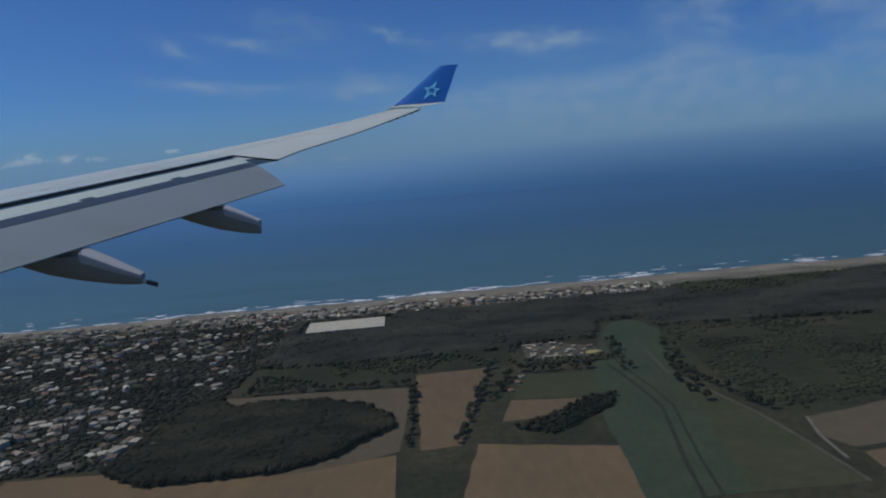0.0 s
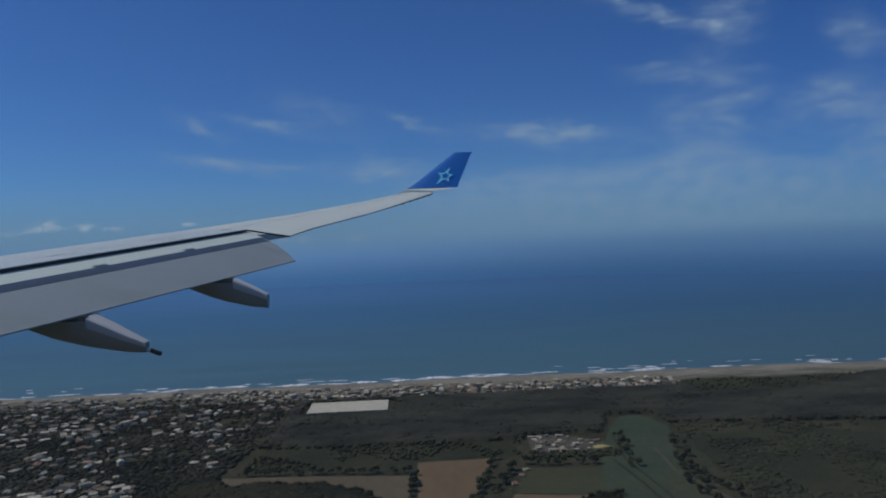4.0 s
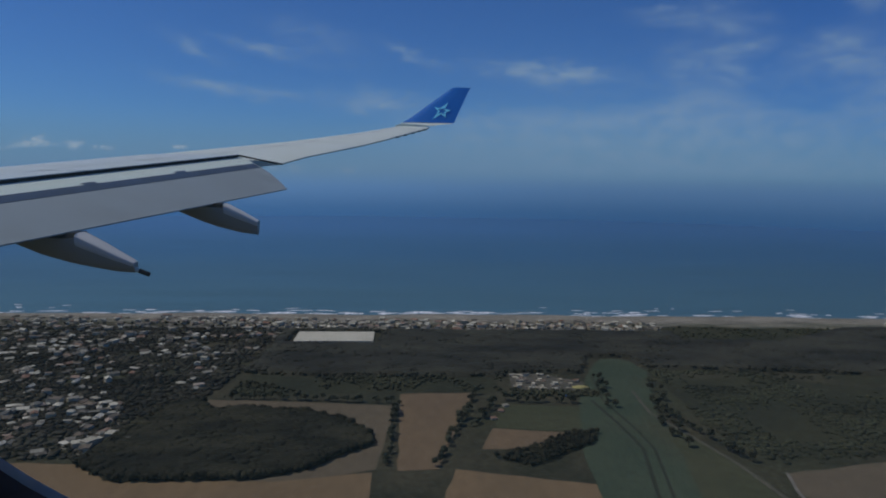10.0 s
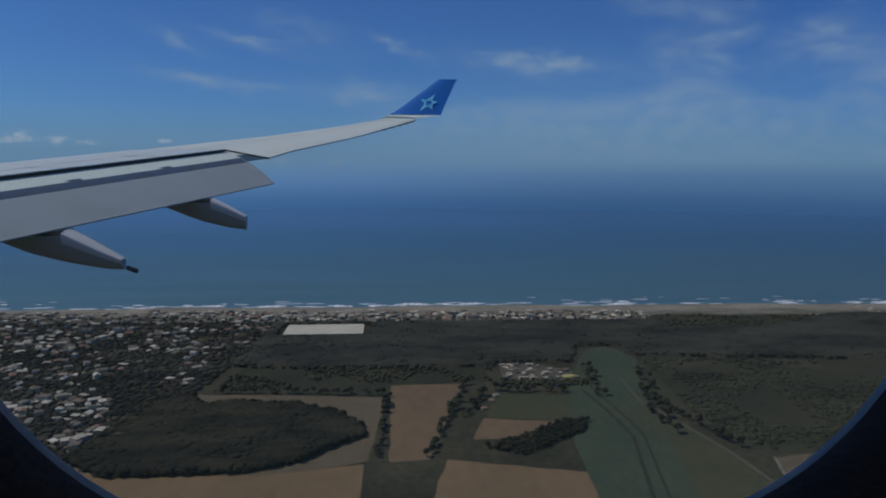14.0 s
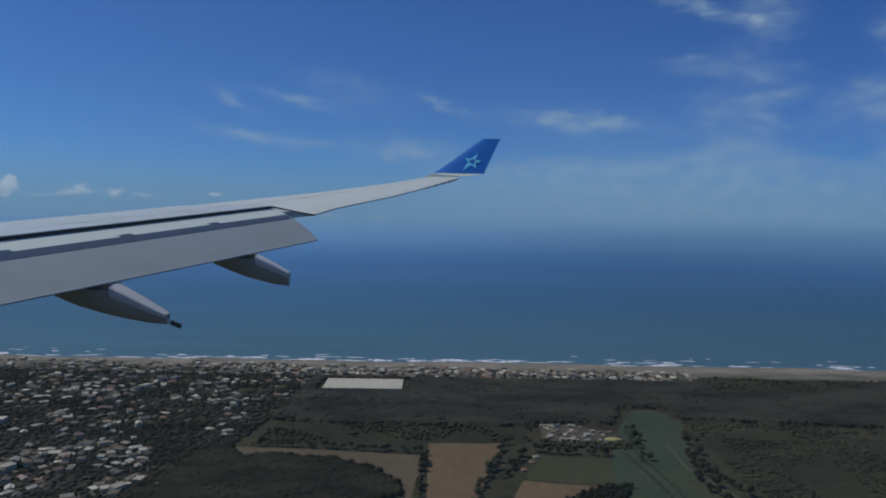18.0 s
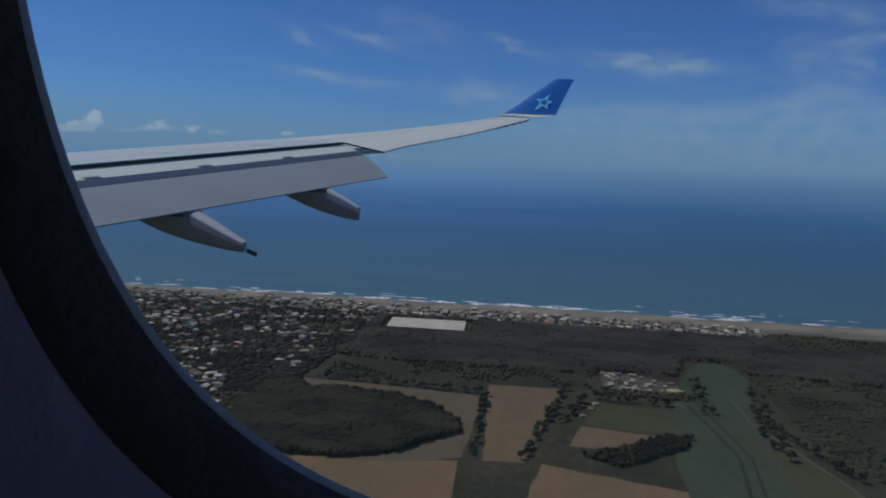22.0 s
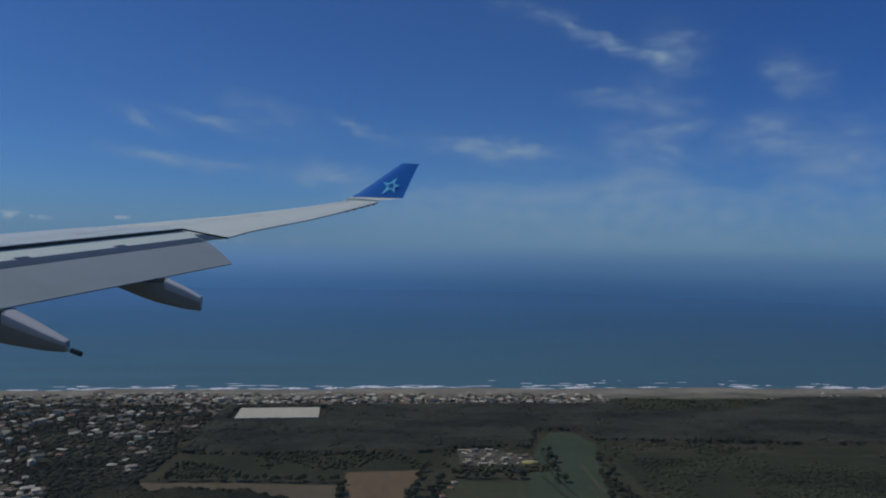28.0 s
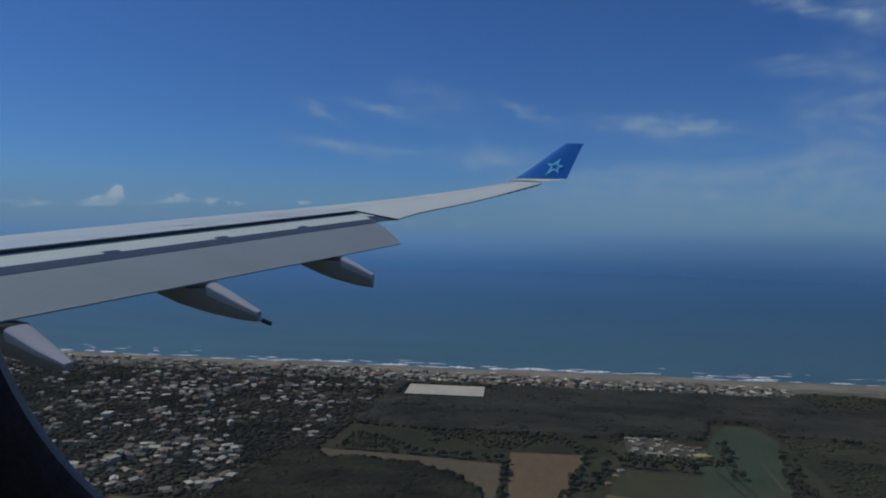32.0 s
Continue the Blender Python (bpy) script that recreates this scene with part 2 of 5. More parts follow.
def island_colours(stops, fine=0.0, bump=0.0, coarse=0.0):
    """One of several colours for each loose piece of a mesh."""
    def build(g, bsdf):
        src = g.n.new("ShaderNodeNewGeometry").outputs["Random Per Island"]
        col = g.ramp(src, stops)
        if coarse:
            place = g.n.new("ShaderNodeNewGeometry").outputs["Position"]
            v = g.smooth(g.noise(g.mapped(place, (0.7, 1.6, 1.0)), coarse, 4.0, 0.6), 0.32, 0.68, 0.52, 1.5)
            col = g.mix(1.0, col, v)
            g.n[-1].blend_type = "MULTIPLY"
        if fine:
            co = g.n.new("ShaderNodeTexCoord").outputs["Object"]
            v = g.smooth(g.noise(co, fine, 3.0, 0.6), 0.25, 0.75, 0.8, 1.18)
            col = g.mix(1.0, col, v)
            g.n[-1].blend_type = "MULTIPLY"
            if bump:
                b = g.add("ShaderNodeBump", Strength=bump, Distance=0.6, Height=g.noise(co, fine, 3.0, 0.6))
                g.put(bsdf, "Normal", b.outputs[0])
        g.put(bsdf, "Base Color", col)
    return build


def object_colours(stops, fine=2.0):
    def build(g, bsdf):
        src = g.n.new("ShaderNodeObjectInfo").outputs["Random"]
        col = g.ramp(src, stops)
        co = g.n.new("ShaderNodeTexCoord").outputs["Object"]
        v = g.smooth(g.noise(co, fine, 4.0, 0.6), 0.25, 0.75, 0.8, 1.15)
        col = g.mix(1.0, col, v)
        g.n[-1].blend_type = "MULTIPLY"
        g.put(bsdf, "Base Color", col)
    return build


def sea_build(g, bsdf):
    co = g.n.new("ShaderNodeNewGeometry").outputs["Position"]
    sep = g.add("ShaderNodeSeparateXYZ", Vector=co)
    # greener inshore; the far end is bluer and brighter to paint in haze
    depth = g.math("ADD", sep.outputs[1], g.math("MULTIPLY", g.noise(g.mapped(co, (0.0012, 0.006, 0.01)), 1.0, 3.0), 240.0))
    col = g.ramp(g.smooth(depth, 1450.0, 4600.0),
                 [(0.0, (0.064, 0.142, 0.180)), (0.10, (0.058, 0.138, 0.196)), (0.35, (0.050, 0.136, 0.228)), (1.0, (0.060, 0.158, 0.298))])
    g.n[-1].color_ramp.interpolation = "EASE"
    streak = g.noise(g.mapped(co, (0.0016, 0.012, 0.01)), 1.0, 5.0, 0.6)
    # faint streaks, and a leftward brightening that paints in haze towards the sun
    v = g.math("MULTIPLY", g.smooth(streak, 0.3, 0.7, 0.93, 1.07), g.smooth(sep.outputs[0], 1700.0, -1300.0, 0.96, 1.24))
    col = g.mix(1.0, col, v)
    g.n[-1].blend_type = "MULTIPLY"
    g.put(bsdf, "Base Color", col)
    w = g.noise(g.mapped(co, (0.05, 0.16, 0.1)), 1.0, 5.0, 0.65)
    b = g.add("ShaderNodeBump", Strength=0.5, Distance=1.0, Height=w)
    g.put(bsdf, "Normal", b.outputs[0])


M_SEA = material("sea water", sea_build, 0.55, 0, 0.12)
M_FOAM = material("surf foam", two_tone((0.86, 0.87, 0.86), (0.66, 0.69, 0.69), 0.2, 1.2, 0.4, where="World"), 0.9)
M_GROUND = material("scrub ground", two_tone((0.034, 0.034, 0.019), (0.060, 0.053, 0.030), 0.010, 0.12, 0.6, 0.5, "World", third=(0.048, 0.049, 0.025)), 0.95, 0, 0.1)
M_SAND = material("beach sand", two_tone((0.275, 0.250, 0.190), (0.195, 0.178, 0.135), 0.02, 0.25, 0.3, 0.4, "World", (0.35, 1, 1)), 0.95, 0, 0.1)
M_DUNE = material("dune grass", two_tone((0.20, 0.185, 0.135), (0.10, 0.10, 0.065), 0.03, 0.3, 0.5, 0.4, "World", (0.5, 1, 1)), 0.95, 0, 0.1)
M_BROWN = material("ploughed brown soil", two_tone((0.165, 0.115, 0.064), (0.145, 0.102, 0.059), 0.011, 0.09, 0.15, 0.5, "World", (1, 0.4, 1), 8, amp=0.10), 0.95, 0, 0.1)
M_ORANGE = material("dry orange soil", two_tone((0.185, 0.126, 0.066), (0.160, 0.112, 0.060), 0.012, 0.1, 0.15, 0.5, "World", (1, 0.35, 1), -6, amp=0.10), 0.95, 0, 0.1)
M_TAN = material("pale tan soil", two_tone((0.130, 0.102, 0.064), (0.115, 0.092, 0.058), 0.011, 0.09, 0.15, 0.5, "World", (1, 0.4, 1), 5, amp=0.10), 0.95, 0, 0.1)
M_GREENFIELD = material("dark green crop", two_tone((0.056, 0.060, 0.030), (0.070, 0.070, 0.036), 0.012, 0.12, 0.2, 0.5, "World", (0.5, 1, 1), 40, amp=0.10), 0.95, 0, 0.1)
M_MARSH = material("green reed marsh", two_tone((0.045, 0.062, 0.036), (0.058, 0.074, 0.043), 0.012, 0.14, 0.3, 0.4, "World", third=(0.060, 0.064, 0.036), amp=0.14), 0.9, 0, 0.1)
M_SCRUB = material("light scrub grass", two_tone((0.043, 0.042, 0.021), (0.030, 0.032, 0.018), 0.009, 0.15, 0.6, 0.4, "World"), 0.95, 0, 0.1)
M_TRACK = material("pale dirt track", two_tone((0.20, 0.18, 0.145), (0.14, 0.13, 0.105), 0.08, 0.5, where="World"), 0.95, 0, 0.1)
M_DITCH = material("dark ditch water", two_tone((0.030, 0.036, 0.022), (0.040, 0.046, 0.029), 0.1, where="World"), 0.9, 0, 0.08)
M_PALE = material("pale sheeted roof", two_tone((0.55, 0.52, 0.39), (0.46, 0.43, 0.32), 0.03, 0.3, 0.1, 0.6, "World", (1, 3, 1)), 0.85)
M_LEAF = material("tree crowns", island_colours([(0.0, (0.032, 0.033, 0.017)), (0.5, (0.037, 0.037, 0.019)), (1.0, (0.046, 0.043, 0.022))], 0.9, 0.12, 0.014), 0.9, 0, 0.15)
M_WOOD = material("dark broadleaf crowns", island_colours([(0.0, (0.021, 0.019, 0.010)), (0.6, (0.025, 0.023, 0.012)), (1.0, (0.031, 0.028, 0.014))], 0.9, 0.12, 0.014), 0.9, 0, 0.1)
M_GARDEN = material("garden tree crowns", island_colours([(0.0, (0.037, 0.034, 0.023)), (0.5, (0.042, 0.038, 0.025)), (1.0, (0.051, 0.045, 0.029))], 0.9, 0.12, 0.010), 0.9, 0, 0.1)
M_LANE = material("worn earth lane", two_tone((0.105, 0.095, 0.070), (0.08, 0.074, 0.054), 0.08, 0.5, where="World"), 0.95, 0, 0.1)
M_PINE = material("dark pine crowns", island_colours([(0.0, (0.031, 0.029, 0.018)), (0.6, (0.034, 0.032, 0.020)), (1.0, (0.039, 0.036, 0.022))], 0.9, 0.12, 0.007), 0.9, 0, 0.15)
M_BUSH = material("scrub bushes", island_colours([(0.0, (0.034, 0.035, 0.017)), (0.6, (0.038, 0.039, 0.019)), (1.0, (0.044, 0.043, 0.021))], 0.9, 0.15, 0.009), 0.9, 0, 0.15)
M_YARD = material("pale sandy yards", island_colours([(0.0, (0.20, 0.18, 0.135)), (0.5, (0.14, 0.125, 0.09)), (1.0, (0.26, 0.235, 0.18))], 0.2), 0.95, 0, 0.1)
M_BARK = material("bark", two_tone((0.11, 0.085, 0.06), (0.06, 0.048, 0.036), 1.5, 8.0, 0.5), 0.9)
M_WALL = material("house render", object_colours([(0.0, (0.56, 0.50, 0.35)), (0.45, (0.42, 0.365, 0.25)), (0.8, (0.30, 0.25, 0.165)), (1.0, (0.64, 0.58, 0.43))]), 0.9, 0, 0.2)
M_ROOF = material("house roof tiles", object_colours([(0.0, (0.58, 0.54, 0.41)), (0.20, (0.41, 0.38, 0.28)), (0.42, (0.23, 0.21, 0.155)), (0.64, (0.115, 0.10, 0.075)), (0.84, (0.18, 0.145, 0.10)), (0.92, (0.25, 0.14, 0.09)), (1.0, (0.46, 0.42, 0.32))]), 0.85, 0, 0.2)
M_FAR_WALL = material("far house render", island_colours([(0.0, (0.56, 0.50, 0.35)), (0.5, (0.42, 0.365, 0.25)), (1.0, (0.30, 0.25, 0.165))], 0.4), 0.9, 0, 0.2)
M_FAR_ROOF = material("far house roofs", island_colours([(0.0, (0.58, 0.54, 0.41)), (0.20, (0.41, 0.38, 0.28)), (0.42, (0.23, 0.21, 0.155)), (0.64, (0.115, 0.10, 0.075)), (0.84, (0.18, 0.145, 0.10)), (0.92, (0.25, 0.14, 0.09)), (1.0, (0.46, 0.42, 0.32))], 0.4), 0.85, 0, 0.2)
M_DARKGLASS = material("dark window glass", two_tone((0.03, 0.035, 0.04), (0.05, 0.055, 0.06), 0.5), 0.15)
M_YELLOW = material("yellow earth heap", two_tone((0.42, 0.38, 0.13), (0.33, 0.28, 0.12), 0.3, 1.5, 0.5), 0.95)
M_BLUE = material("blue tarpaulin", two_tone((0.05, 0.16, 0.38), (0.04, 0.12, 0.30), 0.6), 0.5)


def paint_build(c, dirt, grime=1.0):
    def build(g, bsdf):
        co = g.n.new("ShaderNodeTexCoord").outputs["Object"]
        n = g.noise(g.mapped(co, (0.35, 1.2, 1.0)), 1.0, 6.0, 0.6)
        f = g.noise(g.mapped(co, (1.2, 9.0, 6.0)), 1.0, 5.0, 0.65)
        col = g.mix(g.smooth(n, 0.42, 0.72, 0.0, 0.55 * grime), c, dirt)
        col = g.mix(g.smooth(f, 0.5, 0.8, 0.0, 0.28 * grime), col, dirt)
        g.put(bsdf, "Base Color", col)
        g.put(bsdf, "Roughness", g.smooth(n, 0.3, 0.7, 0.32, 0.5))
    return build


M_WING = material("aged grey-white wing paint", paint_build((0.72, 0.775, 0.655), (0.58, 0.62, 0.525)), 0.4, 0, 0.4)
# darker than the wing paint to carry the shade of the flap's slope
M_FLAP = material("grey-white flap paint darkened for its slope", paint_build((0.35, 0.395, 0.365), (0.28, 0.315, 0.292)), 0.4, 0, 0.4)
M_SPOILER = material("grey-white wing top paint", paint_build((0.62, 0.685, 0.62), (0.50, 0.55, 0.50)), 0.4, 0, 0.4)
# brightened for the flap nose, which slopes less, and the shaded mast collar
M_LAP = material("brightened grey-white nose and collar paint", paint_build((0.77, 0.86, 0.71), (0.63, 0.71, 0.58)), 0.4, 0, 0.4)
M_BAND = material("blue-grey flap strip", paint_build((0.080, 0.108, 0.138), (0.066, 0.086, 0.106)), 0.5, 0, 0.35)
# shade on the fairings' sides goes into the paint, most at the front
M_FAIRING = material("fairing paint darkened for shade", paint_build((0.33, 0.315, 0.262), (0.23, 0.212, 0.175)), 0.4, 0, 0.4)
M_TAIL = material("fairing tail paint darkened less for shade", paint_build((0.345, 0.33, 0.275), (0.25, 0.232, 0.192)), 0.4, 0, 0.4)
# pale paint stands for sunlight on the tails' upper facets
M_LIT_TOP = material("fairing top paint paled for sunlight", paint_build((0.66, 0.65, 0.58), (0.48, 0.46, 0.40)), 0.45, 0, 0.35)
M_SEAM = material("panel seam", two_tone((0.10, 0.10, 0.105), (0.07, 0.07, 0.075), 3.0), 0.7)
# near-black so the open flap slot looks shaded; also on the fairing strips
M_SLOT = material("slot shade and fairing strip black", two_tone((0.012, 0.014, 0.014), (0.020, 0.022, 0.021), 2.0), 0.8)
M_WINGLET = material("royal blue winglet paint", paint_build((0.016, 0.175, 0.56), (0.014, 0.150, 0.48), 0.6), 0.3, 0, 0.3)
M_STAR = material("pale cyan emblem paint", two_tone((0.24, 0.82, 1.0), (0.22, 0.77, 0.96), 3.0), 0.35)
M_RUBBER = material("black rubber", two_tone((0.015, 0.015, 0.016), (0.028, 0.028, 0.030), 4.0), 0.6)
M_CABIN = material("grey cabin lining", two_tone((0.52, 0.42, 0.52), (0.46, 0.37, 0.47), 3.0, 60.0, 0.15, amp=0.06), 0.6)
M_REVEAL = material("dark window surround", two_tone((0.165, 0.130, 0.112), (0.128, 0.102, 0.090), 5.0, 40.0, 0.2, amp=0.10), 0.9, 0, 0.05)
M_RIM = material("pale window rim", two_tone((0.66, 0.72, 0.72), (0.58, 0.64, 0.65), 6.0), 0.4)
M_SKIN = material("white fuselage paint", paint_build((0.72, 0.72, 0.72), (0.6, 0.59, 0.58)), 0.35, 0, 0.45)


def pane_build(g, bsdf):
    """Clear acrylic: almost all light passes, a faint warm film, added to lift dark tones, scatters a little."""
    clear = g.add("ShaderNodeBsdfTransparent", Color=(1, 1, 1, 1))
    co = g.n.new("ShaderNodeTexCoord").outputs["Object"]
    film = g.add("ShaderNodeBsdfTranslucent", Color=(1.0, 0.80, 0.42, 1))
    amount = g.smooth(g.noise(co, 9.0, 4.0, 0.6), 0.2, 0.8, 0.043, 0.057)
    mixed = g.add("ShaderNodeMixShader", i0=amount, i1=clear.outputs[0], i2=film.outputs[0])
    g.l.new(mixed.outputs[0], g.n["Material Output"].inputs[0])


M_PANE = material("clear acrylic pane", pane_build)


# ---------------------------------------------------------------- builders
def empty(name, x=0.0, y=0.0, z=0.0, rz=0.0):
    ob = new(name)
    ob.empty_display_size = 0.5
    ob.matrix_basis = pose(x, y, z, 0, 0, rz)
    return ob


def mesh_of(name, verts, faces, mat, smooth=False):
    me = bpy.data.meshes.new(name)
    me.from_pydata([tuple(v) for v in verts], [], [tuple(f) for f in faces])
    me.materials.append(mat)
    if smooth:
        me.polygons.foreach_set("use_smooth", [True] * len(me.polygons))
    me.update()
    return me


def fixed_normals(me):
    bm = bmesh.new()
    bm.from_mesh(me)
    bmesh.ops.recalc_face_normals(bm, faces=bm.faces)
    bm.to_mesh(me)
    bm.free()
    return me


def part(name, me, parent, label="", m=None):
    ob = new(name, me)
    ob.parent = parent
    if m is not None:
        ob.matrix_basis = m
    if label:
        ob["label"] = label
    return ob


def loft(name, rings, mat, closed=True, caps=True, smooth=True):
    """A skin over rings of equally many points."""
    n = len(rings[0])
    verts = [p for r in rings for p in r]
    faces = []
    for k in range(len(rings) - 1):
        for j in range(n if closed else n - 1):
            a, b = k * n + j, k * n + (j + 1) % n
            faces.append((a, b, b + n, a + n))
    if caps:
        faces += [tuple(range(n)), tuple(range((len(rings) - 1) * n, len(rings) * n))]
    me = fixed_normals(mesh_of(name, verts, faces, mat, smooth))
    if smooth:
        me.set_sharp_from_angle(angle=radians(38))
    return me


def slab(name, outline, z0, z1, mat):
    """A flat plate with the given plan outline."""
    n = len(outline)
    verts = [(x, y, z0) for x, y in outline] + [(x, y, z1) for x, y in outline]
    faces = [tuple(range(n, 2 * n)), tuple(reversed(range(n)))]
    faces += [(k, (k + 1) % n, n + (k + 1) % n, n + k) for k in range(n)]
    return fixed_normals(mesh_of(name, verts, faces, mat))


def lerp(table, v):
    return float(np.interp(v, [p[0] for p in table], [p[1] for p in table]))


# ---------------------------------------------------------------- the aircraft
plane = empty("airliner_wing", 0, 0, H)
tagged(plane, "swept grey-white airliner wing with lowered flaps and blue winglet", "aircraft wing")


def x_te(y):          # trailing edge, aft is +x
    return -3.5 + 0.433 * (y - 18) if y > 7 else -8.26 + 0.1 * (y - 7)


def x_slot(y):        # rear edge of the spoilers
    return x_te(y) - 0.9


def x_le(y):          # leading edge
    return -0.75 - 0.68 * (27.3 - y)


Z_SLOT = [(-2, -1.75), (9.6, -0.46), (17.7, 0.45), (22.5, 1.12), (27.3, 1.98)]
Z_TE = [(17.7, 0.25), (22.5, 1.0), (27.3, 1.92)]
Z_TOP = [(-2, -1.95), (11.5, -0.42), (14, -0.07), (18, 0.48), (22, 1.05), (25, 1.55), (27.3, 2.0)]


def wing_section(y, aft_x, aft_z, aft_thick, mid=None):
    """A closed ring round the wing at span y, from the leading edge over the top to aft_x and back below."""
    xl, top = x_le(y), lerp(Z_TOP, y)
    span, zl = aft_x - xl, top - 0.14
    thick = 0.085 * span + 0.05
    ring = []
    for s in (0.0, 0.02, 0.06, 0.14, 0.26, 0.40, 0.56, 0.72, 0.86) + ((0.89, 0.92, 0.95, 0.98, 1.0) if mid else (1.0,)):
        crest = 0.19 * (math.sqrt(s) - s) * 2.0
        z = zl + (aft_z - zl) * s + crest * (1 - 0.25 * s)
        if mid and s >= 0.86:
            z += mid * 0.6 * (1.0 - s) / 0.14
        ring.append((xl + span * s, y, z))
    for s in ((1.0, 0.98, 0.95, 0.92, 0.89) if mid else (1.0,)) + (0.8, 0.6, 0.4, 0.2, 0.08, 0.02):
        top_z = zl + (aft_z - zl) * s
        depth = aft_thick if s == 1.0 else aft_thick + (1.0 - s) * 0.6 if s > 0.85 else aft_thick + thick * 2.6 * (math.sqrt(s) - s) * 1.5
        ring.append((xl + span * s, y, top_z - depth))
    return ring


SPANS = [0.2, 3, 5, 7, 9, 11, 13, 15, 16.5, 17.72]
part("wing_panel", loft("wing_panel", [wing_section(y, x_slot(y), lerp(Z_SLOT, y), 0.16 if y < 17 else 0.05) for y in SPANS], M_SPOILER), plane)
OUTER = [17.75, 19, 20.5, 22, 23.5, 25, 26.2, 27.0]
outer_rings = [wing_section(y, x_te(y), lerp(Z_TE, y), 0.035, 0.05) for y in OUTER]


def curved_end(p):
    """The inboard end of the outer wing sweeps round from the slot to the trailing edge."""
    f = max(p[0] - x_slot(17.72), 0.0) / (x_te(17.75) - x_slot(17.72))
    y = 17.75 if f == 0 else 17.75 + 0.42 * min(f, 1.0) ** 0.6
    return (p[0] + (0.10 * f * f if f > 0 else 0.0), y, p[2])


outer_rings[0] = [curved_end(p) for p in outer_rings[0]]
part("outer_wing", loft("outer_wing", outer_rings, M_WING), plane)


def strip(name, path, width_vec, mat, lift=0.006, thick=0.012):
    """A thin raised band that follows a path; width_vec is its offset across."""
    rings = []
    for (x, y, z) in path:
        a, b = Vector((x, y, z)), Vector((x, y, z)) + Vector(width_vec)
        rings.append([a + Vector((0, 0, lift)), b + Vector((0, 0, lift)), b - Vector((0, 0, thick)), a - Vector((0, 0, thick))])
    return loft(name, rings, mat, smooth=False)


# the slot's shade as near-black strips: the spoilers' rear face and the rounded cut where they meet the aileron
slot_path = [(x_slot(y) + 0.004, y, lerp(Z_SLOT, y) - 0.02) for y in np.linspace(0.3, 17.72, 30)]
rings = []
for x, y, z in slot_path:
    drop = 0.13 * min(1.0, 0.25 + (17.72 - y) / 1.2)
    rings.append([Vector((x - 0.02, y, z + 0.005)), Vector((x + 0.02, y, z + 0.005)), Vector((x + 0.02, y, z - drop)), Vector((x - 0.02, y, z - drop))])
part("spoiler_edge", loft("spoiler_edge", rings, M_SLOT, smooth=False), plane, "rear edge of the spoiler panels, blackened for slot shade")
rings = []
for k in range(9):
    f = k / 8
    y = 17.72 + 0.42 * f ** 0.6
    x = x_slot(17.72) + (x_te(17.75) - x_slot(17.72)) * f + 0.10 * f * f
    z = lerp(Z_SLOT, 17.72) * (1 - f) + lerp(Z_TE, 17.75) * f - 0.012
    rings.append([Vector((x, y - 0.03, z)), Vector((x, y + 0.012, z + 0.006)), Vector((x, y + 0.012, z - 0.035)), Vector((x, y - 0.03, z - 0.035))])
part("slot_end_seal", loft("slot_end_seal", rings, M_SLOT, smooth=False), plane)


# spoiler panel joints and the aileron hinge line as fine recessed seams
def surface_z(y, x, outer):
    ring = wing_section(y, x_te(y) if outer else x_slot(y), lerp(Z_TE if outer else Z_SLOT, y), 0.1, 0.05 if outer else None)[:14 if outer else 10]
    return float(np.interp(x, [p[0] for p in ring], [p[2] for p in ring]))


hinge = [(x_te(y) - 2.15 + 0.135 * (y - 18), y) for y in np.linspace(17.8, 26.9, 24)]
part("aileron_seam", strip("aileron_seam", [(x, y, surface_z(y, x, True)) for x, y in hinge], (0.014, 0, 0), M_SEAM, 0.003), plane)
hinge = [(x_slot(y) - 0.95, y) for y in np.linspace(5, 17.7, 30)]
part("spoiler_seam", strip("spoiler_seam", [(x, y, surface_z(y, x, False)) for x, y in hinge], (0.014, 0, 0), M_SEAM, 0.002), plane)
for y in (8.9, 11.3, 13.6, 15.8):
    path = [(x_slot(y) - 0.95 + 0.93 * k / 6, y, 0) for k in range(7)]
    part("spoiler_joint", strip("spoiler_joint", [(x, yy, surface_z(yy, x, False)) for x, yy, _ in path], (0, 0.034, 0), M_SEAM, 0.003), plane)
for y in (26.3,):
    path = [(x_te(y) - 1.1 + 1.05 * k / 6, y, 0) for k in range(7)]
    part("aileron_joint", strip("aileron_joint", [(x, yy, surface_z(yy, x, True)) for x, yy, _ in path], (0, 0.02, 0), M_SEAM, 0.003), plane)


# the flap, let down behind the slot
def flap_end(e):
    e = max(e, 0)
    return 17.82 - 0.32 * e - 0.155 * e * e


def flap_top(y, e):
    return lerp(Z_SLOT, y) - 0.075 - 0.29 * e - 0.036 * e * abs(e)


E_STEPS = [-0.35, -0.28, -0.1, 0.1, 0.28, 0.45, 0.70, 0.95, 1.2, 1.5, 1.8]


def flap_ring(f):
    ring = []
    for e in E_STEPS:
        y = 4.0 + (flap_end(e) - 4.0) * f
        drop = 0.10 if e == -0.35 else (0.03 if e == -0.28 else 0)
        ring.append((x_slot(y) + e, y, flap_top(y, e) - drop))
    for e, d in ((1.8, 0.02), (1.3, 0.10), (0.7, 0.20), (0.2, 0.27), (-0.15, 0.27), (-0.33, 0.19)):
        y = 4.0 + (flap_end(e) - 4.0) * f
        ring.append((x_slot(y) + e, y, flap_top(y, e) - d))
    return ring


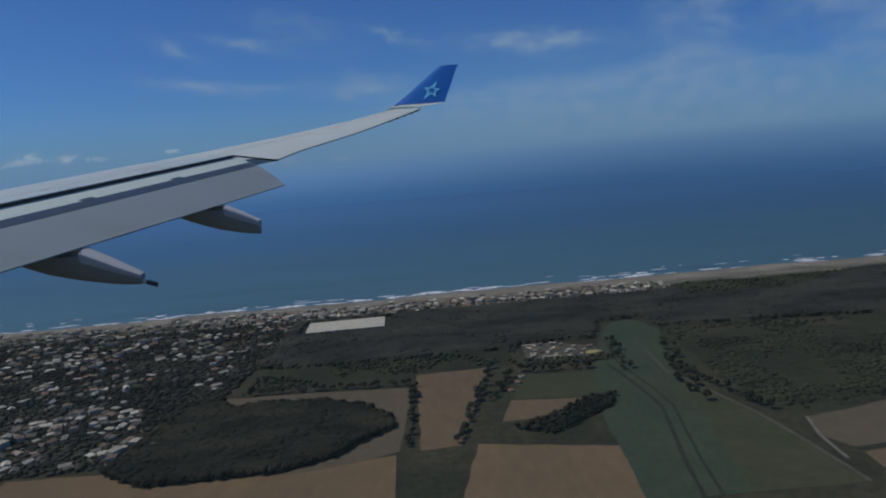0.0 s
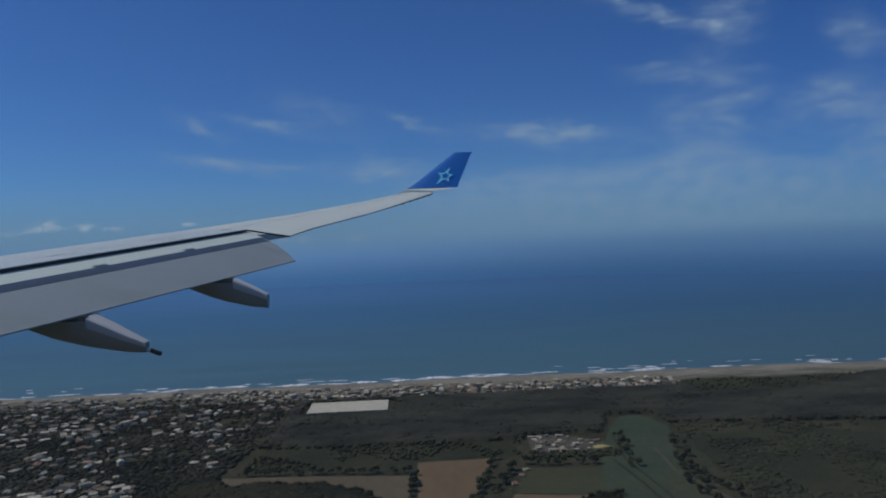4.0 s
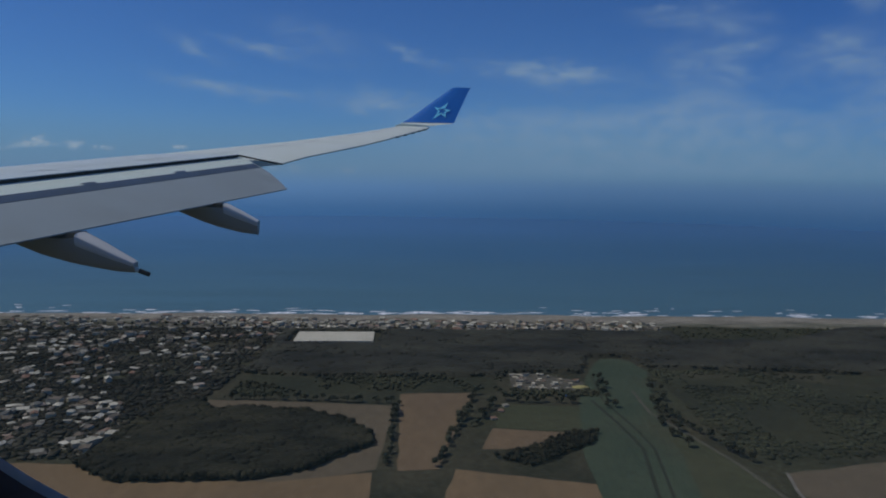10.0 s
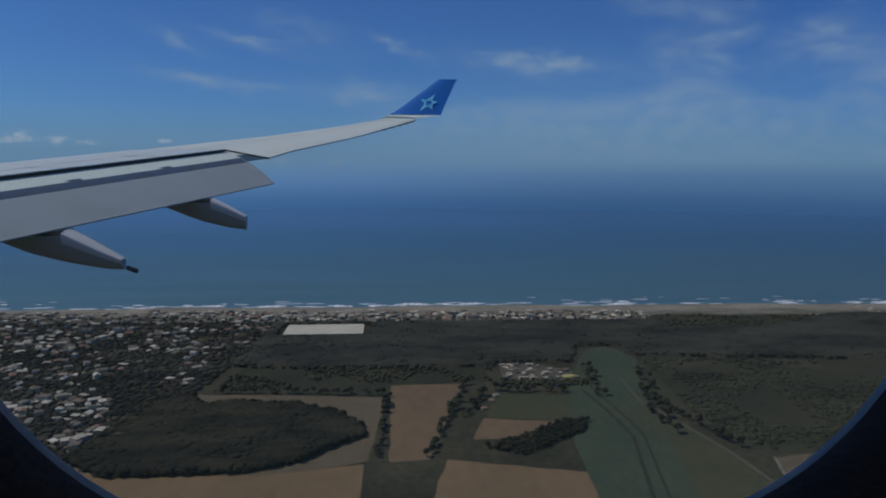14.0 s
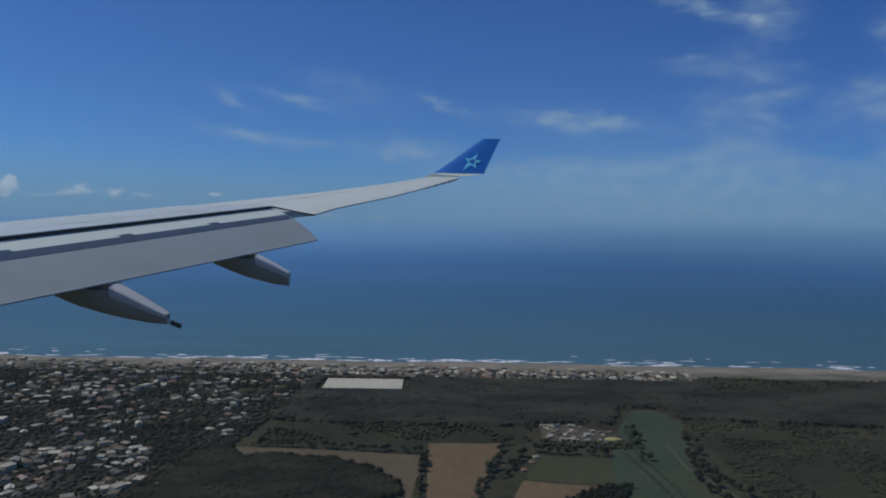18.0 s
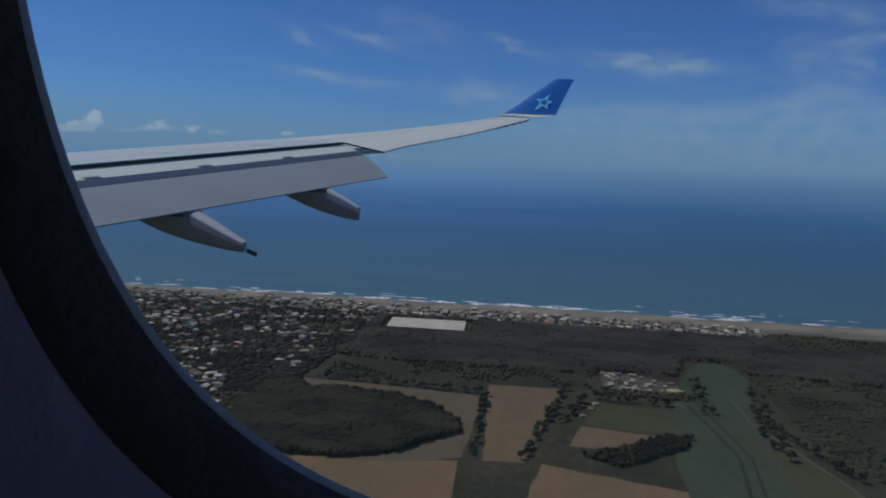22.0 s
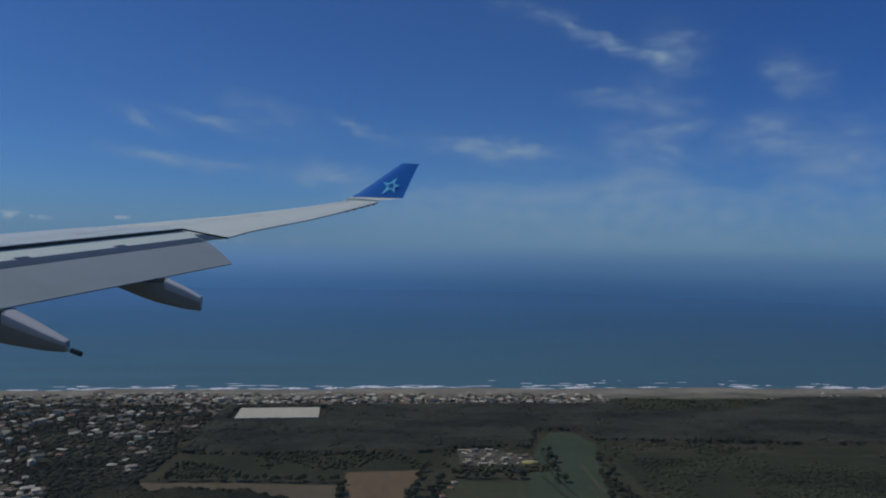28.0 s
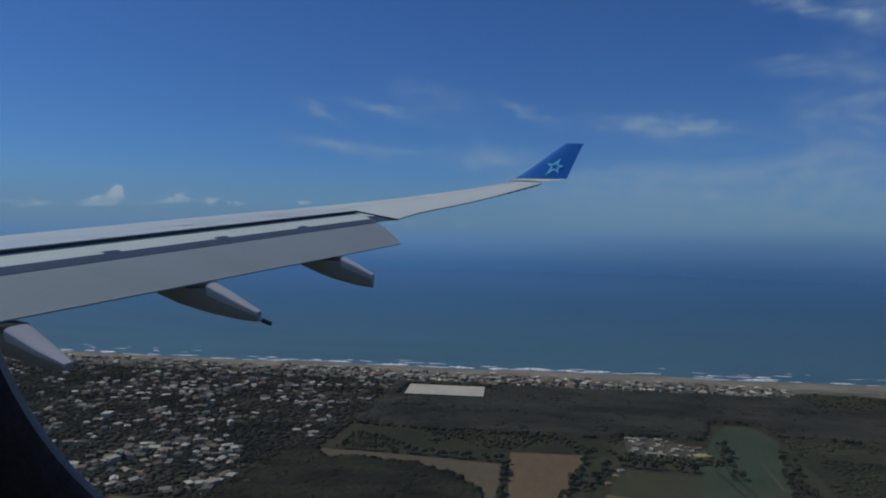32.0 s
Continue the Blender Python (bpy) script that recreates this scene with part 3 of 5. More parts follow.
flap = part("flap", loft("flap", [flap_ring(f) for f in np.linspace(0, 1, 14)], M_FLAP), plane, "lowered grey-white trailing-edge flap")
rings = []
for f in np.linspace(0, 1, 14):
    ring = []
    for e, up in ((0.45, 0.007), (0.575, 0.008), (0.70, 0.007), (0.70, -0.03), (0.45, -0.03)):
        y = 4.0 + (flap_end(e) - 0.05 - 4.0) * f
        ring.append((x_slot(y) + e, y, flap_top(y, e) + up))
    rings.append(ring)
part("wear_strip", loft("wear_strip", rings, M_BAND, smooth=False), flap, "blue-grey strip along the flap")
rings = []
for f in np.linspace(0, 1, 14):
    ring = []
    for e, up in ((-0.10, 0.004), (0.10, 0.005), (0.28, 0.005), (0.44, 0.004), (0.44, -0.03), (-0.10, -0.03)):
        y = 4.0 + (flap_end(e) - 0.02 - 4.0) * f
        ring.append((x_slot(y) + e, y, flap_top(y, e) + up))
    rings.append(ring)
part("flap_nose", loft("flap_nose", rings, M_LAP, smooth=False), flap, "grey-white nose of the flap, painted brighter for its gentler slope")
for y in (7.2, 9.0, 10.95, 13.14, 15.3):
    e, w = 0.37, 0.15
    ring_a = [(x_slot(y - w) + e, y - w), (x_slot(y + w) + e, y + w), (x_slot(y + w * 0.8) + e + 0.12, y + w * 0.8), (x_slot(y - w * 0.8) + e + 0.12, y - w * 0.8)]
    verts = [(px, py, flap_top(py, px - x_slot(py)) + 0.010) for px, py in ring_a] + [(px, py, flap_top(py, px - x_slot(py)) - 0.03) for px, py in ring_a]
    me = fixed_normals(mesh_of("wear_pad", verts, [(0, 1, 2, 3), (7, 6, 5, 4), (0, 1, 5, 4), (1, 2, 6, 5), (2, 3, 7, 6), (3, 0, 4, 7)], M_BAND))
    part("wear_pad", me, flap)
rings = []
for f in np.linspace(0, 1, 12):
    y = 4.0 + (flap_end(1.8) - 4.0) * f
    x, z = x_slot(y) + 1.8, flap_top(y, 1.8)
    rings.append([(x - 0.05, y, z + 0.022), (x + 0.012, y, z + 0.0), (x + 0.012, y, z - 0.022), (x - 0.05, y, z - 0.022)])
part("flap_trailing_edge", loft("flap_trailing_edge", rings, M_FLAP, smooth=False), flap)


def fairing(yc, tail_x, stations, label):
    """A canoe-shaped cover; stations of x, top, bottom, half-width."""
    rings = []
    for x, zt, zb, hw in stations:
        h = zt - zb
        side = [(0.0, 0.02), (0.55, 0.012), (0.86, -0.02), (0.98, -0.08), (1.0, -0.16), (0.93, -0.36), (0.80, -0.58), (0.60, -0.80), (0.36, -0.94), (0.0, -1.0)]
        ring = [(x, yc + px * hw, zt + pz * h) for px, pz in side] + [(x, yc - px * hw, zt + pz * h) for px, pz in side[-2:0:-1]]
        rings.append(ring)
    # the fixed front, darkened in paint for shade, and the slightly lighter movable tail, which begins under the flap's
    # edge
    cut = next(k for k, s in enumerate(stations) if s[0] >= tail_x)
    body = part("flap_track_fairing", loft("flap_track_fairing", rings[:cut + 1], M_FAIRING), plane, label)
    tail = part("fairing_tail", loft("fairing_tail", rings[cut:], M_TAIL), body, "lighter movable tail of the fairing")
    # pale skin over the tail's upper facets, coloured as if sunlit
    caps = []
    for (x, zt, zb, hw), ring in zip(stations[cut:], rings[cut:]):
        under = [Vector(ring[k]) for k in (13, 14, 15, 16, 17, 0, 1, 2, 3)]
        over = [p + Vector((0.004, (p.y - yc) * 0.04, 0.008)) for p in under]
        caps.append(over + [p - Vector((0, (p.y - yc) * 0.06, 0.012)) for p in under[::-1]])
    part("tail_cover", loft("tail_cover", caps, M_LIT_TOP), tail, "upper skin of the fairing tail, painted pale for sunlight")
    return body


fairing(14.5, -3.99, [(-8.9, -0.48, -0.56, 0.04), (-8.0, -0.38, -0.70, 0.14), (-6.8, -0.36, -0.74, 0.18), (-5.8, -0.44, -0.70, 0.19), (-5.0, -0.56, -0.80, 0.19),
               (-4.5, -0.645, -1.01, 0.19), (-4.15, -0.655, -1.13, 0.19), (-3.98, -0.66, -1.17, 0.185), (-3.65, -0.82, -1.25, 0.16), (-3.31, -1.01, -1.29, 0.12)], "drooping canoe-shaped fairing with a blunt tail")
fair1 = fairing(11.32, -5.43, [(-11.0, -0.86, -0.96, 0.04), (-9.8, -0.78, -1.12, 0.17), (-8.2, -0.74, -1.16, 0.21), (-7.0, -0.86, -1.13, 0.22), (-6.45, -0.95, -1.20, 0.22),
                        (-6.0, -1.01, -1.39, 0.22), (-5.6, -1.03, -1.50, 0.22), (-5.42, -1.02, -1.54, 0.22), (-5.1, -1.19, -1.60, 0.20), (-4.85, -1.33, -1.64, 0.165), (-4.62, -1.455, -1.655, 0.12), (-4.56, -1.49, -1.65, 0.10)], "drooping canoe-shaped fairing with a pointed tail")
fairing(8.3, -6.66, [(-12.6, -1.2, -1.3, 0.04), (-11.2, -1.12, -1.45, 0.18), (-9.4, -1.08, -1.5, 0.24), (-7.9, -1.24, -1.52, 0.25), (-7.1, -1.36, -1.74, 0.25),
              (-6.85, -1.37, -1.80, 0.25), (-6.65, -1.40, -1.84, 0.24), (-6.25, -1.66, -1.92, 0.18), (-5.92, -1.86, -1.96, 0.09)], "drooping canoe-shaped fairing with a pointed tail")
# dark strips on the fairings where their moving tails begin under the flap
for yc, xs in ((14.5, ((-4.75, -0.600, 0.192), (-4.5, -0.636, 0.192), (-4.3, -0.642, 0.192), (-4.15, -0.648, 0.192), (-3.99, -0.650, 0.189))), (11.32, ((-6.2, -0.980, 0.222), (-6.0, -1.002, 0.222), (-5.62, -1.022, 0.222), (-5.42, -1.012, 0.222), (-5.41, -1.010, 0.222))),
               (8.3, ((-7.4, -1.31, 0.252), (-7.1, -1.352, 0.252), (-6.95, -1.358, 0.252), (-6.80, -1.369, 0.25), (-6.66, -1.388, 0.244)))):
    rings = [[(x, yc - w * 1.02, z - 0.075), (x, yc - w * 0.9, z + 0.004), (x, yc, z + 0.012), (x, yc + w * 0.84, z + 0.008), (x, yc + w, z - 0.04)] for x, z, w in xs]
    part("fairing_seal", loft("fairing_seal", rings, M_SLOT), plane, "dark grey strip on the fairing")
# black drain mast at the tail of the middle fairing
def mast_ring(f, r):
    c = Vector((-4.62, 11.32, -1.58)).lerp(Vector((-4.31, 11.32, -1.70)), f)
    return [c + Vector((0.3 * r * math.sin(a), r * math.cos(a), r * math.sin(a))) for a in np.linspace(0, 2 * math.pi, 13)[:12]]


mast = part("drain_mast", loft("drain_mast", [mast_ring(f, r) for f, r in ((0.36, 0.032), (0.38, 0.038), (0.86, 0.039), (0.90, 0.030))], M_RUBBER), fair1, "black rubber drain mast")
part("collar", loft("collar", [mast_ring(f, r) for f, r in ((0.0, 0.032), (0.20, 0.032), (0.22, 0.037), (0.365, 0.037))], M_LAP), mast, "white metal collar")

# thin discharge wicks along the trailing edge near the tip
for y in (24.3, 24.9, 25.5, 26.05, 26.5):
    p0 = Vector((x_te(y) - 0.03, y, lerp(Z_TE, y) - 0.02))
    p1 = p0 + Vector((0.13, -0.02, -0.02))
    rings = [[p0.lerp(p1, f) + Vector((0, r * math.cos(b), r * math.sin(b))) for b in np.linspace(0, 2 * math.pi, 7)[:6]] for f, r in ((0, 0.024), (0.35, 0.022), (0.4, 0.018), (1, 0.014))]
    part("discharge_wick", loft("discharge_wick", rings, M_RUBBER), plane, "thin black discharge wick")

# winglet, canted outwards
CANT = 0.54


def winglet_y(z):
    return 27.3 + (z - 2.06) * CANT


PROFILE = [(2.07, -0.64, 1.37), (2.20, -0.41, 1.42), (2.45, -0.08, 1.53), (2.8, 0.37, 1.69), (3.15, 0.82, 1.85), (3.42, 1.16, 1.97), (3.53, 1.31, 2.07)]
rings = []
for z, xa, xb in PROFILE:
    c = xb - xa
    ring = []
    for s, w in ((0, 0), (0.05, 0.5), (0.25, 1), (0.6, 0.8), (1, 0.12), (0.6, -0.8), (0.25, -1), (0.05, -0.5)):
        ring.append((xa + c * s, winglet_y(z) + w * 0.035 * c ** 0.5, z - w * 0.01))
    rings.append(ring)
winglet = part("winglet", loft("winglet", rings, M_WINGLET), plane, "royal blue upturned winglet with a pale star")
rings = []
for y, xa, xb, z, t in ((26.98, -0.95, 0.40, 1.93, 0.13), (27.14, -0.80, 0.75, 1.975, 0.09), (27.26, -0.70, 1.15, 2.03, 0.06), (27.32, -0.66, 1.34, 2.075, 0.04)):
    rings.append([(xa, y, z - 0.02), (xa + (xb - xa) * 0.2, y, z + t * 0.5), (xa + (xb - xa) * 0.6, y, z + t * 0.4), (xb, y, z), (xa + (xb - xa) * 0.6, y, z - t), (xa + (xb - xa) * 0.2, y, z - t)])
part("wingtip_fillet", loft("wingtip_fillet", rings, M_WING), plane)


def star_mesh():
    """An open five-pointed star, leaning, with a long swept tail and a torn upper point."""
    pts_o, pts_i = [], []
    for k in range(10):
        a = math.pi / 2 + math.pi * k / 5 - 0.20
        r = 0.42 if k % 2 == 0 else 0.185
        if k == 4:
            a, r = a + 0.10, 0.66
        if k == 0:
            a, r = a - 0.34, 0.58
        pts_o.append((r * math.cos(a), r * math.sin(a)))
        q = 0.235 if k % 2 == 0 else 0.105
        pts_i.append((q * math.cos(a), q * math.sin(a)))
    verts, faces = [], []
    for off in (0.0, 0.02):
        for px, pz in pts_o + pts_i:
            x, z = 0.90 + px * 0.84, 2.55 + pz * 0.71
            verts.append((x, winglet_y(z) - 0.048 - off * 0.5, z + off * 0.3))
    for k in range(10):
        n = (k + 1) % 10
        faces += [(20 + k, 20 + n, 30 + n, 30 + k), (k, n, 20 + n, 20 + k), (10 + k, 10 + n, 30 + n, 30 + k)]
    return fixed_normals(mesh_of("star_emblem", verts, faces, M_STAR))


part("star_emblem", star_mesh(), winglet, "pale cyan open star")

# ---------------------------------------------------------------- cabin wall and window
WIN_A, WIN_B, WIN_Z, WIN_Y = 0.15, 0.216, 0.09, 0.20


def oval(scale, y, grow=0.0, n=160):
    pts = []
    for k in range(n):
        a = 2 * math.pi * k / n
        c, s_ = math.cos(a), math.sin(a)
        r = (abs(c) ** 3 + abs(s_) ** 3) ** (-1 / 3)
        pts.append((r * c * (WIN_A * scale + grow), y, H + WIN_Z + r * s_ * (WIN_B * scale + grow)))
    return pts


def box_ring(half_x, z0, z1, y, n=160):
    pts = []
    for k in range(n):
        a = 2 * math.pi * k / n
        c, s_ = math.cos(a), math.sin(a)
        m = max(abs(c), abs(s_))
        pts.append((c / m * half_x, y, H + (z0 + z1) / 2 + s_ / m * (z1 - z0) / 2))
    return pts


window = empty("window_1")
tagged(window, "oval aircraft cabin window with a dark surround", "window", kind="structure")
part("window_rim", loft("window_rim", [oval(1, WIN_Y - 0.0015, 0.0014), oval(1, WIN_Y - 0.0007, 0.0004), oval(1, WIN_Y), oval(1, WIN_Y + 0.003, 0.006), oval(1, WIN_Y + 0.003, 0.03), oval(1, WIN_Y - 0.002, 0.03)], M_RIM, caps=False), window, "thin pale rim")
part("window_surround", loft("window_surround", [oval(1, WIN_Y - 0.0013, 0.0011), oval(1, WIN_Y - 0.0042, 0.0026), oval(1, WIN_Y - 0.0075, 0.0075), oval(1, WIN_Y - 0.010, 0.014),
                                                 oval(1, WIN_Y - 0.009, 0.020), oval(1, WIN_Y - 0.002, 0.028)], M_REVEAL, caps=False), window, "dark recessed surround")
pane = part("pane", loft("pane", [oval(1, WIN_Y + 0.006, 0.02), oval(1, WIN_Y + 0.009, 0.02)], M_PANE, smooth=False), window, "clear acrylic pane with a faint added haze film")
pane.visible_shadow = False
wall = new("wall_cabin", loft("wall_cabin", [oval(1, WIN_Y - 0.006, 0.016), oval(1, WIN_Y - 0.011, 0.0155), oval(1, WIN_Y - 0.014, 0.020), oval(1, WIN_Y - 0.018, 0.05), box_ring(0.42, -0.45, 0.62, WIN_Y - 0.022), box_ring(0.42, -0.45, 0.62, WIN_Y - 0.005)], M_CABIN, caps=False))
tagged(wall, "grey plastic cabin lining round the window", "wall", kind="structure")
skin = new("wall_fuselage_panel", loft("wall_fuselage_panel", [oval(1, WIN_Y + 0.02, 0.035), oval(1, WIN_Y + 0.03, 0.035), box_ring(0.42, -0.45, 0.62, WIN_Y + 0.03), box_ring(0.42, -0.45, 0.62, WIN_Y - 0.01)], M_SKIN, caps=False))
tagged(skin, "white painted fuselage skin round the window", "wall", kind="structure")


def tube_arc(a0, a1, r, x, n=48):
    cy, cz = -2.55, H - 0.5
    return [(x, cy + r * math.cos(a), cz + r * math.sin(a)) for a in np.linspace(a0, a1, n)]


def shell(name, x0, x1, a0, a1):
    rings = [tube_arc(a0, a1, 2.82, x) + tube_arc(a1, a0, 2.70, x) for x in (x0, x1)]
    ob = new(name, loft(name, rings, M_SKIN))
    return tagged(ob, "white cylindrical fuselage shell of the airliner", "fuselage", kind="structure")


gap0, gap1 = math.asin((-0.45 + 0.5) / 2.78), math.asin((0.62 + 0.5) / 2.78)
# an unseen slit is left open along the far side to brighten the cabin lining
for side_name, xa, xb, low in (("forward", -15.0, -0.42, 0.0), ("aft", 0.42, 9.0, 0.0), ("middle", -0.42, 0.42, gap1)):
    shell("wall_fuselage_%s_upper" % side_name, xa, xb, low, math.pi - 0.36)
    shell("wall_fuselage_%s_lower" % side_name, xa, xb, math.pi - 0.16, 2 * math.pi + (gap0 if side_name == "middle" else 0.0))
for x, nm in ((-15.0, "wall_bulkhead_forward"), (9.0, "wall_bulkhead_aft")):
    rings = [tube_arc(0, 2 * math.pi * 47 / 48, 2.76, x - 0.03), tube_arc(0, 2 * math.pi * 47 / 48, 2.76, x + 0.03)]
    tagged(new(nm, loft(nm, rings, M_CABIN)), "plain grey cabin end wall", "wall", kind="structure")
cabin_floor = new("floor", slab("floor", [(-14.9, -4.9), (8.9, -4.9), (8.9, -0.15), (-14.9, -0.15)], H - 1.25, H - 1.15, M_CABIN))
tagged(cabin_floor, "plain grey cabin floor", "floor", kind="structure")

# ---------------------------------------------------------------- land and sea
rng = np.random.default_rng(7)
COAST = 1391.0


def disc_part(name, y0, y1, z, mat, label, category):
    """A sheet of a round world of 4.9 km radius, between two lines along the coast."""
    R_ = 4900.0
    ys = np.unique(np.concatenate([np.linspace(y0, y1, 60), [y0, y1]]))
    verts, faces = [], []
    for y in ys:
        w = math.sqrt(max(R_ * R_ - y * y, 0.0)) + 1.0
        for x in np.linspace(-w, w, 41):
            verts.append((x, y, z))
    for k in range(len(ys) - 1):
        for j in range(40):
            a = k * 41 + j
            faces.append((a, a + 1, a + 42, a + 41))
    ob = new(name, mesh_of(name, verts, faces, mat))
    return tagged(ob, label, category, kind="structure")


def shore_y(x):
    return COAST + 5 * math.sin(x / 90.0) + 3.5 * math.sin(x / 37.0 + 1) + 8 * math.sin(x / 410.0 + 0.6) - 4


disc_part("ground", -4890, 1400, 0.0, M_GROUND, "flat dark scrub-covered coastal plain", "ground")
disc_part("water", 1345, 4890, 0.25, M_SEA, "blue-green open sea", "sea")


def band(name, lower, upper, z, mat, label, category, x0=-3600, x1=3600, step=12):
    xs = np.arange(x0, x1 + 1, step)
    verts, faces = [], []
    for x in xs:
        lo, hi = lower(x), upper(x)
        verts += [(x, lo, z - 1.2), (x, lo, z), (x, (lo + hi) / 2, z + 0.35), (x, hi, z - 0.05), (x, hi + 6, z - 1.2)]
    for k in range(len(xs) - 1):
        for j in range(4):
            a = k * 5 + j
            faces.append((a, a + 5, a + 6, a + 1))
    me = mesh_of(name, verts, faces, mat, True)
    return tagged(new(name, fixed_normals(me)), label, category, kind="structure")


def wobble(x, a, s, p=0.0):
    return a * math.sin(x / s + p) + a * 0.6 * math.sin(x / (s * 0.37) + 2 * p) + a * 0.4 * math.sin(x / (s * 0.16) + 5 * p)


band("beach", lambda x: 1322 + wobble(x, 9, 120, 1), shore_y, 0.75, M_SAND, "grey-brown sand beach along the sea", "beach")
band("dune_strip", lambda x: 1290 + wobble(x, 6, 90, 2), lambda x: 1336 + wobble(x, 11, 70, 3), 0.5, M_DUNE, "strip of dry dune grass behind the beach", "dune")


def surf():
    """Broken lines of foam: a near-unbroken wash on the sand, and breakers farther out."""
    verts, faces = [], []
    for gap, chance, l0, l1, w0, w1 in ((5, 0.66, 20, 90, 3.0, 11.0), (18, 0.62, 20, 80, 6.0, 22.0), (38, 0.44, 12, 55, 4.0, 15.0), (60, 0.18, 8, 34, 3.0, 9.0), (84, 0.06, 8, 20, 2.0, 6.0)):
        x = -1900.0
        while x < 1900:
            length = rng.uniform(l0, l1)
            if rng.random() < chance:
                n = max(int(length / 4), 6)
                wmax, shift, slant = rng.uniform(w0, w1), gap + rng.uniform(-4, 6), rng.uniform(-0.09, 0.09)
                base = len(verts)
                for k in range(n + 1):
                    px = x + length * k / n
                    w = wmax * (0.10 + math.sin(math.pi * k / n)) * rng.uniform(0.25, 1.35)
                    c = shore_y(px) + shift + slant * length * (k / n - 0.5) + rng.uniform(-1.2, 1.2)
                    verts += [(px, c - w / 2, 0.3), (px, c, 0.95), (px, c + w / 2, 0.3)]
                for k in range(n):
                    for j in range(2):
                        q = base + k * 3 + j
                        faces.append((q, q + 3, q + 4, q + 1))
            x += length + rng.uniform(2, 28)
    return fixed_normals(mesh_of("surf", verts, faces, M_FOAM, True))


tagged(new("surf", surf()), "broken white lines of surf along the beach", "surf", kind="stuff")


def field(outline, mat, label, name="field", z=0.2, edge=6.0):
    """A field with a slightly uneven outline."""
    pts = []
    for k, (ax, ay) in enumerate(outline):
        bx, by = outline[(k + 1) % len(outline)]
        steps = max(int(math.hypot(bx - ax, by - ay) / 22), 1)
        for s in range(steps):
            f = s / steps
            j = 0 if s == 0 else edge * 0.25
            pts.append((ax + (bx - ax) * f + rng.uniform(-j, j), ay + (by - ay) * f + rng.uniform(-j, j)))
    ob = new(name, slab(name, pts, -0.6, z, mat))
    return tagged(ob, label, "field" if name == "field" else name.replace("_", " "), kind="structure")


field([(-262, 846), (-140, 838), (-24, 825), (-30, 740), (-37, 640), (-140, 600), (-275, 600), (-320, 700)], M_TAN, "tan ploughed field with a wood standing in it")
field([(-19, 872), (74, 878), (50, 760), (24, 640), (-16, 636)], M_BROWN, "reddish brown ploughed field between hedges", z=0.24)
field([(-420, 655), (-276, 650), (-272, 615), (-130, 612), (-40, 632), (-40, 520), (-460, 520)], M_ORANGE, "dry orange field below the town", z=0.28)
field([(108, 832), (200, 826), (214, 770), (190, 735), (92, 752)], M_GREENFIELD, "dark green crop field", z=0.22)
field([(88, 750), (190, 733), (186, 705), (120, 690), (70, 690)], M_BROWN, "small brown field beside a grove", z=0.2)
field([(40, 640), (190, 600), (180, 500), (10, 500)], M_ORANGE, "red-brown field beside the canal", z=0.24)
field([(262, 835), (282, 800), (300, 742), (322, 650), (336, 500), (228, 500), (255, 690)], M_GREENFIELD, "dark green meadow beside the canal", z=0.2)
field([(362, 630), (556, 676), (500, 580), (365, 556), (350, 590)], M_TAN, "pale tan field below the scrub", z=0.2)
field([(560, 678), (642, 700), (842, 754), (1094, 784), (1106, 560), (1110, 480), (360, 480), (365, 548), (505, 570)], M_BROWN, "broad brown ploughed field", z=0.22)
field([(1120, 790), (1290, 835), (1480, 890), (1700, 930), (1700, 480), (1130, 480)], M_ORANGE, "broad orange-brown field beyond the road", z=0.22)
field([(1130, 720), (1250, 745), (1190, 480), (1132, 480)], M_GREENFIELD, "dark green strip of crop", z=0.27)
field([(600, 965), (640, 972), (800, 962), (828, 930), (700, 915), (610, 925)], M_SCRUB, "pale grassy clearing in the scrub", "clearing", 0.2)
field([(340, 930), (480, 960), (600, 920), (760, 900), (820, 800), (700, 735), (520, 690), (372, 655), (345, 760)], M_SCRUB, "rough grass with scattered bushes", "scrub_patch", 0.14)
field([(470, 1285), (840, 1288), (820, 1200), (640, 1170), (480, 1210)], M_SCRUB, "olive scrub behind the dunes", "scrub_patch", 0.14)
field([(-230, 960), (-120, 950), (100, 960), (120, 885), (80, 882), (-20, 880), (-240, 862)], M_SCRUB, "strip of rough grass before the pines", "scrub_patch", 0.14)
field([(276, 1030), (292, 1052), (314, 1054), (332, 1038), (342, 985), (326, 930), (306, 850), (290, 760), (278, 690), (244, 500), (160, 500), (176, 690), (196, 790), (208, 845), (240, 945)], M_MARSH, "green reed marsh along the canal", "marsh", 0.3)


def lane(path, width, mat, label, name="track", z=0.34):
    left, right = [], []
    for k, (x, y) in enumerate(path):
        a, b = path[max(k - 1, 0)], path[min(k + 1, len(path) - 1)]
        d = Vector((b[0] - a[0], b[1] - a[1])).normalized()
        left.append((x - d.y * width / 2, y + d.x * width / 2))
        right.append((x + d.y * width / 2, y - d.x * width / 2))
    n = len(path)
    verts = [(*p, z) for p in left] + [(*p, z) for p in right] + [(*p, z - 0.9) for p in left] + [(*p, z - 0.9) for p in right]
    faces = []
    for k in range(n - 1):
        faces += [(k, k + 1, n + k + 1, n + k), (k, k + 1, 2 * n + k + 1, 2 * n + k), (n + k, n + k + 1, 3 * n + k + 1, 3 * n + k)]
    return tagged(new(name, fixed_normals(mesh_of(name, verts, faces, mat))), label, name.replace("_", " "), kind="structure")


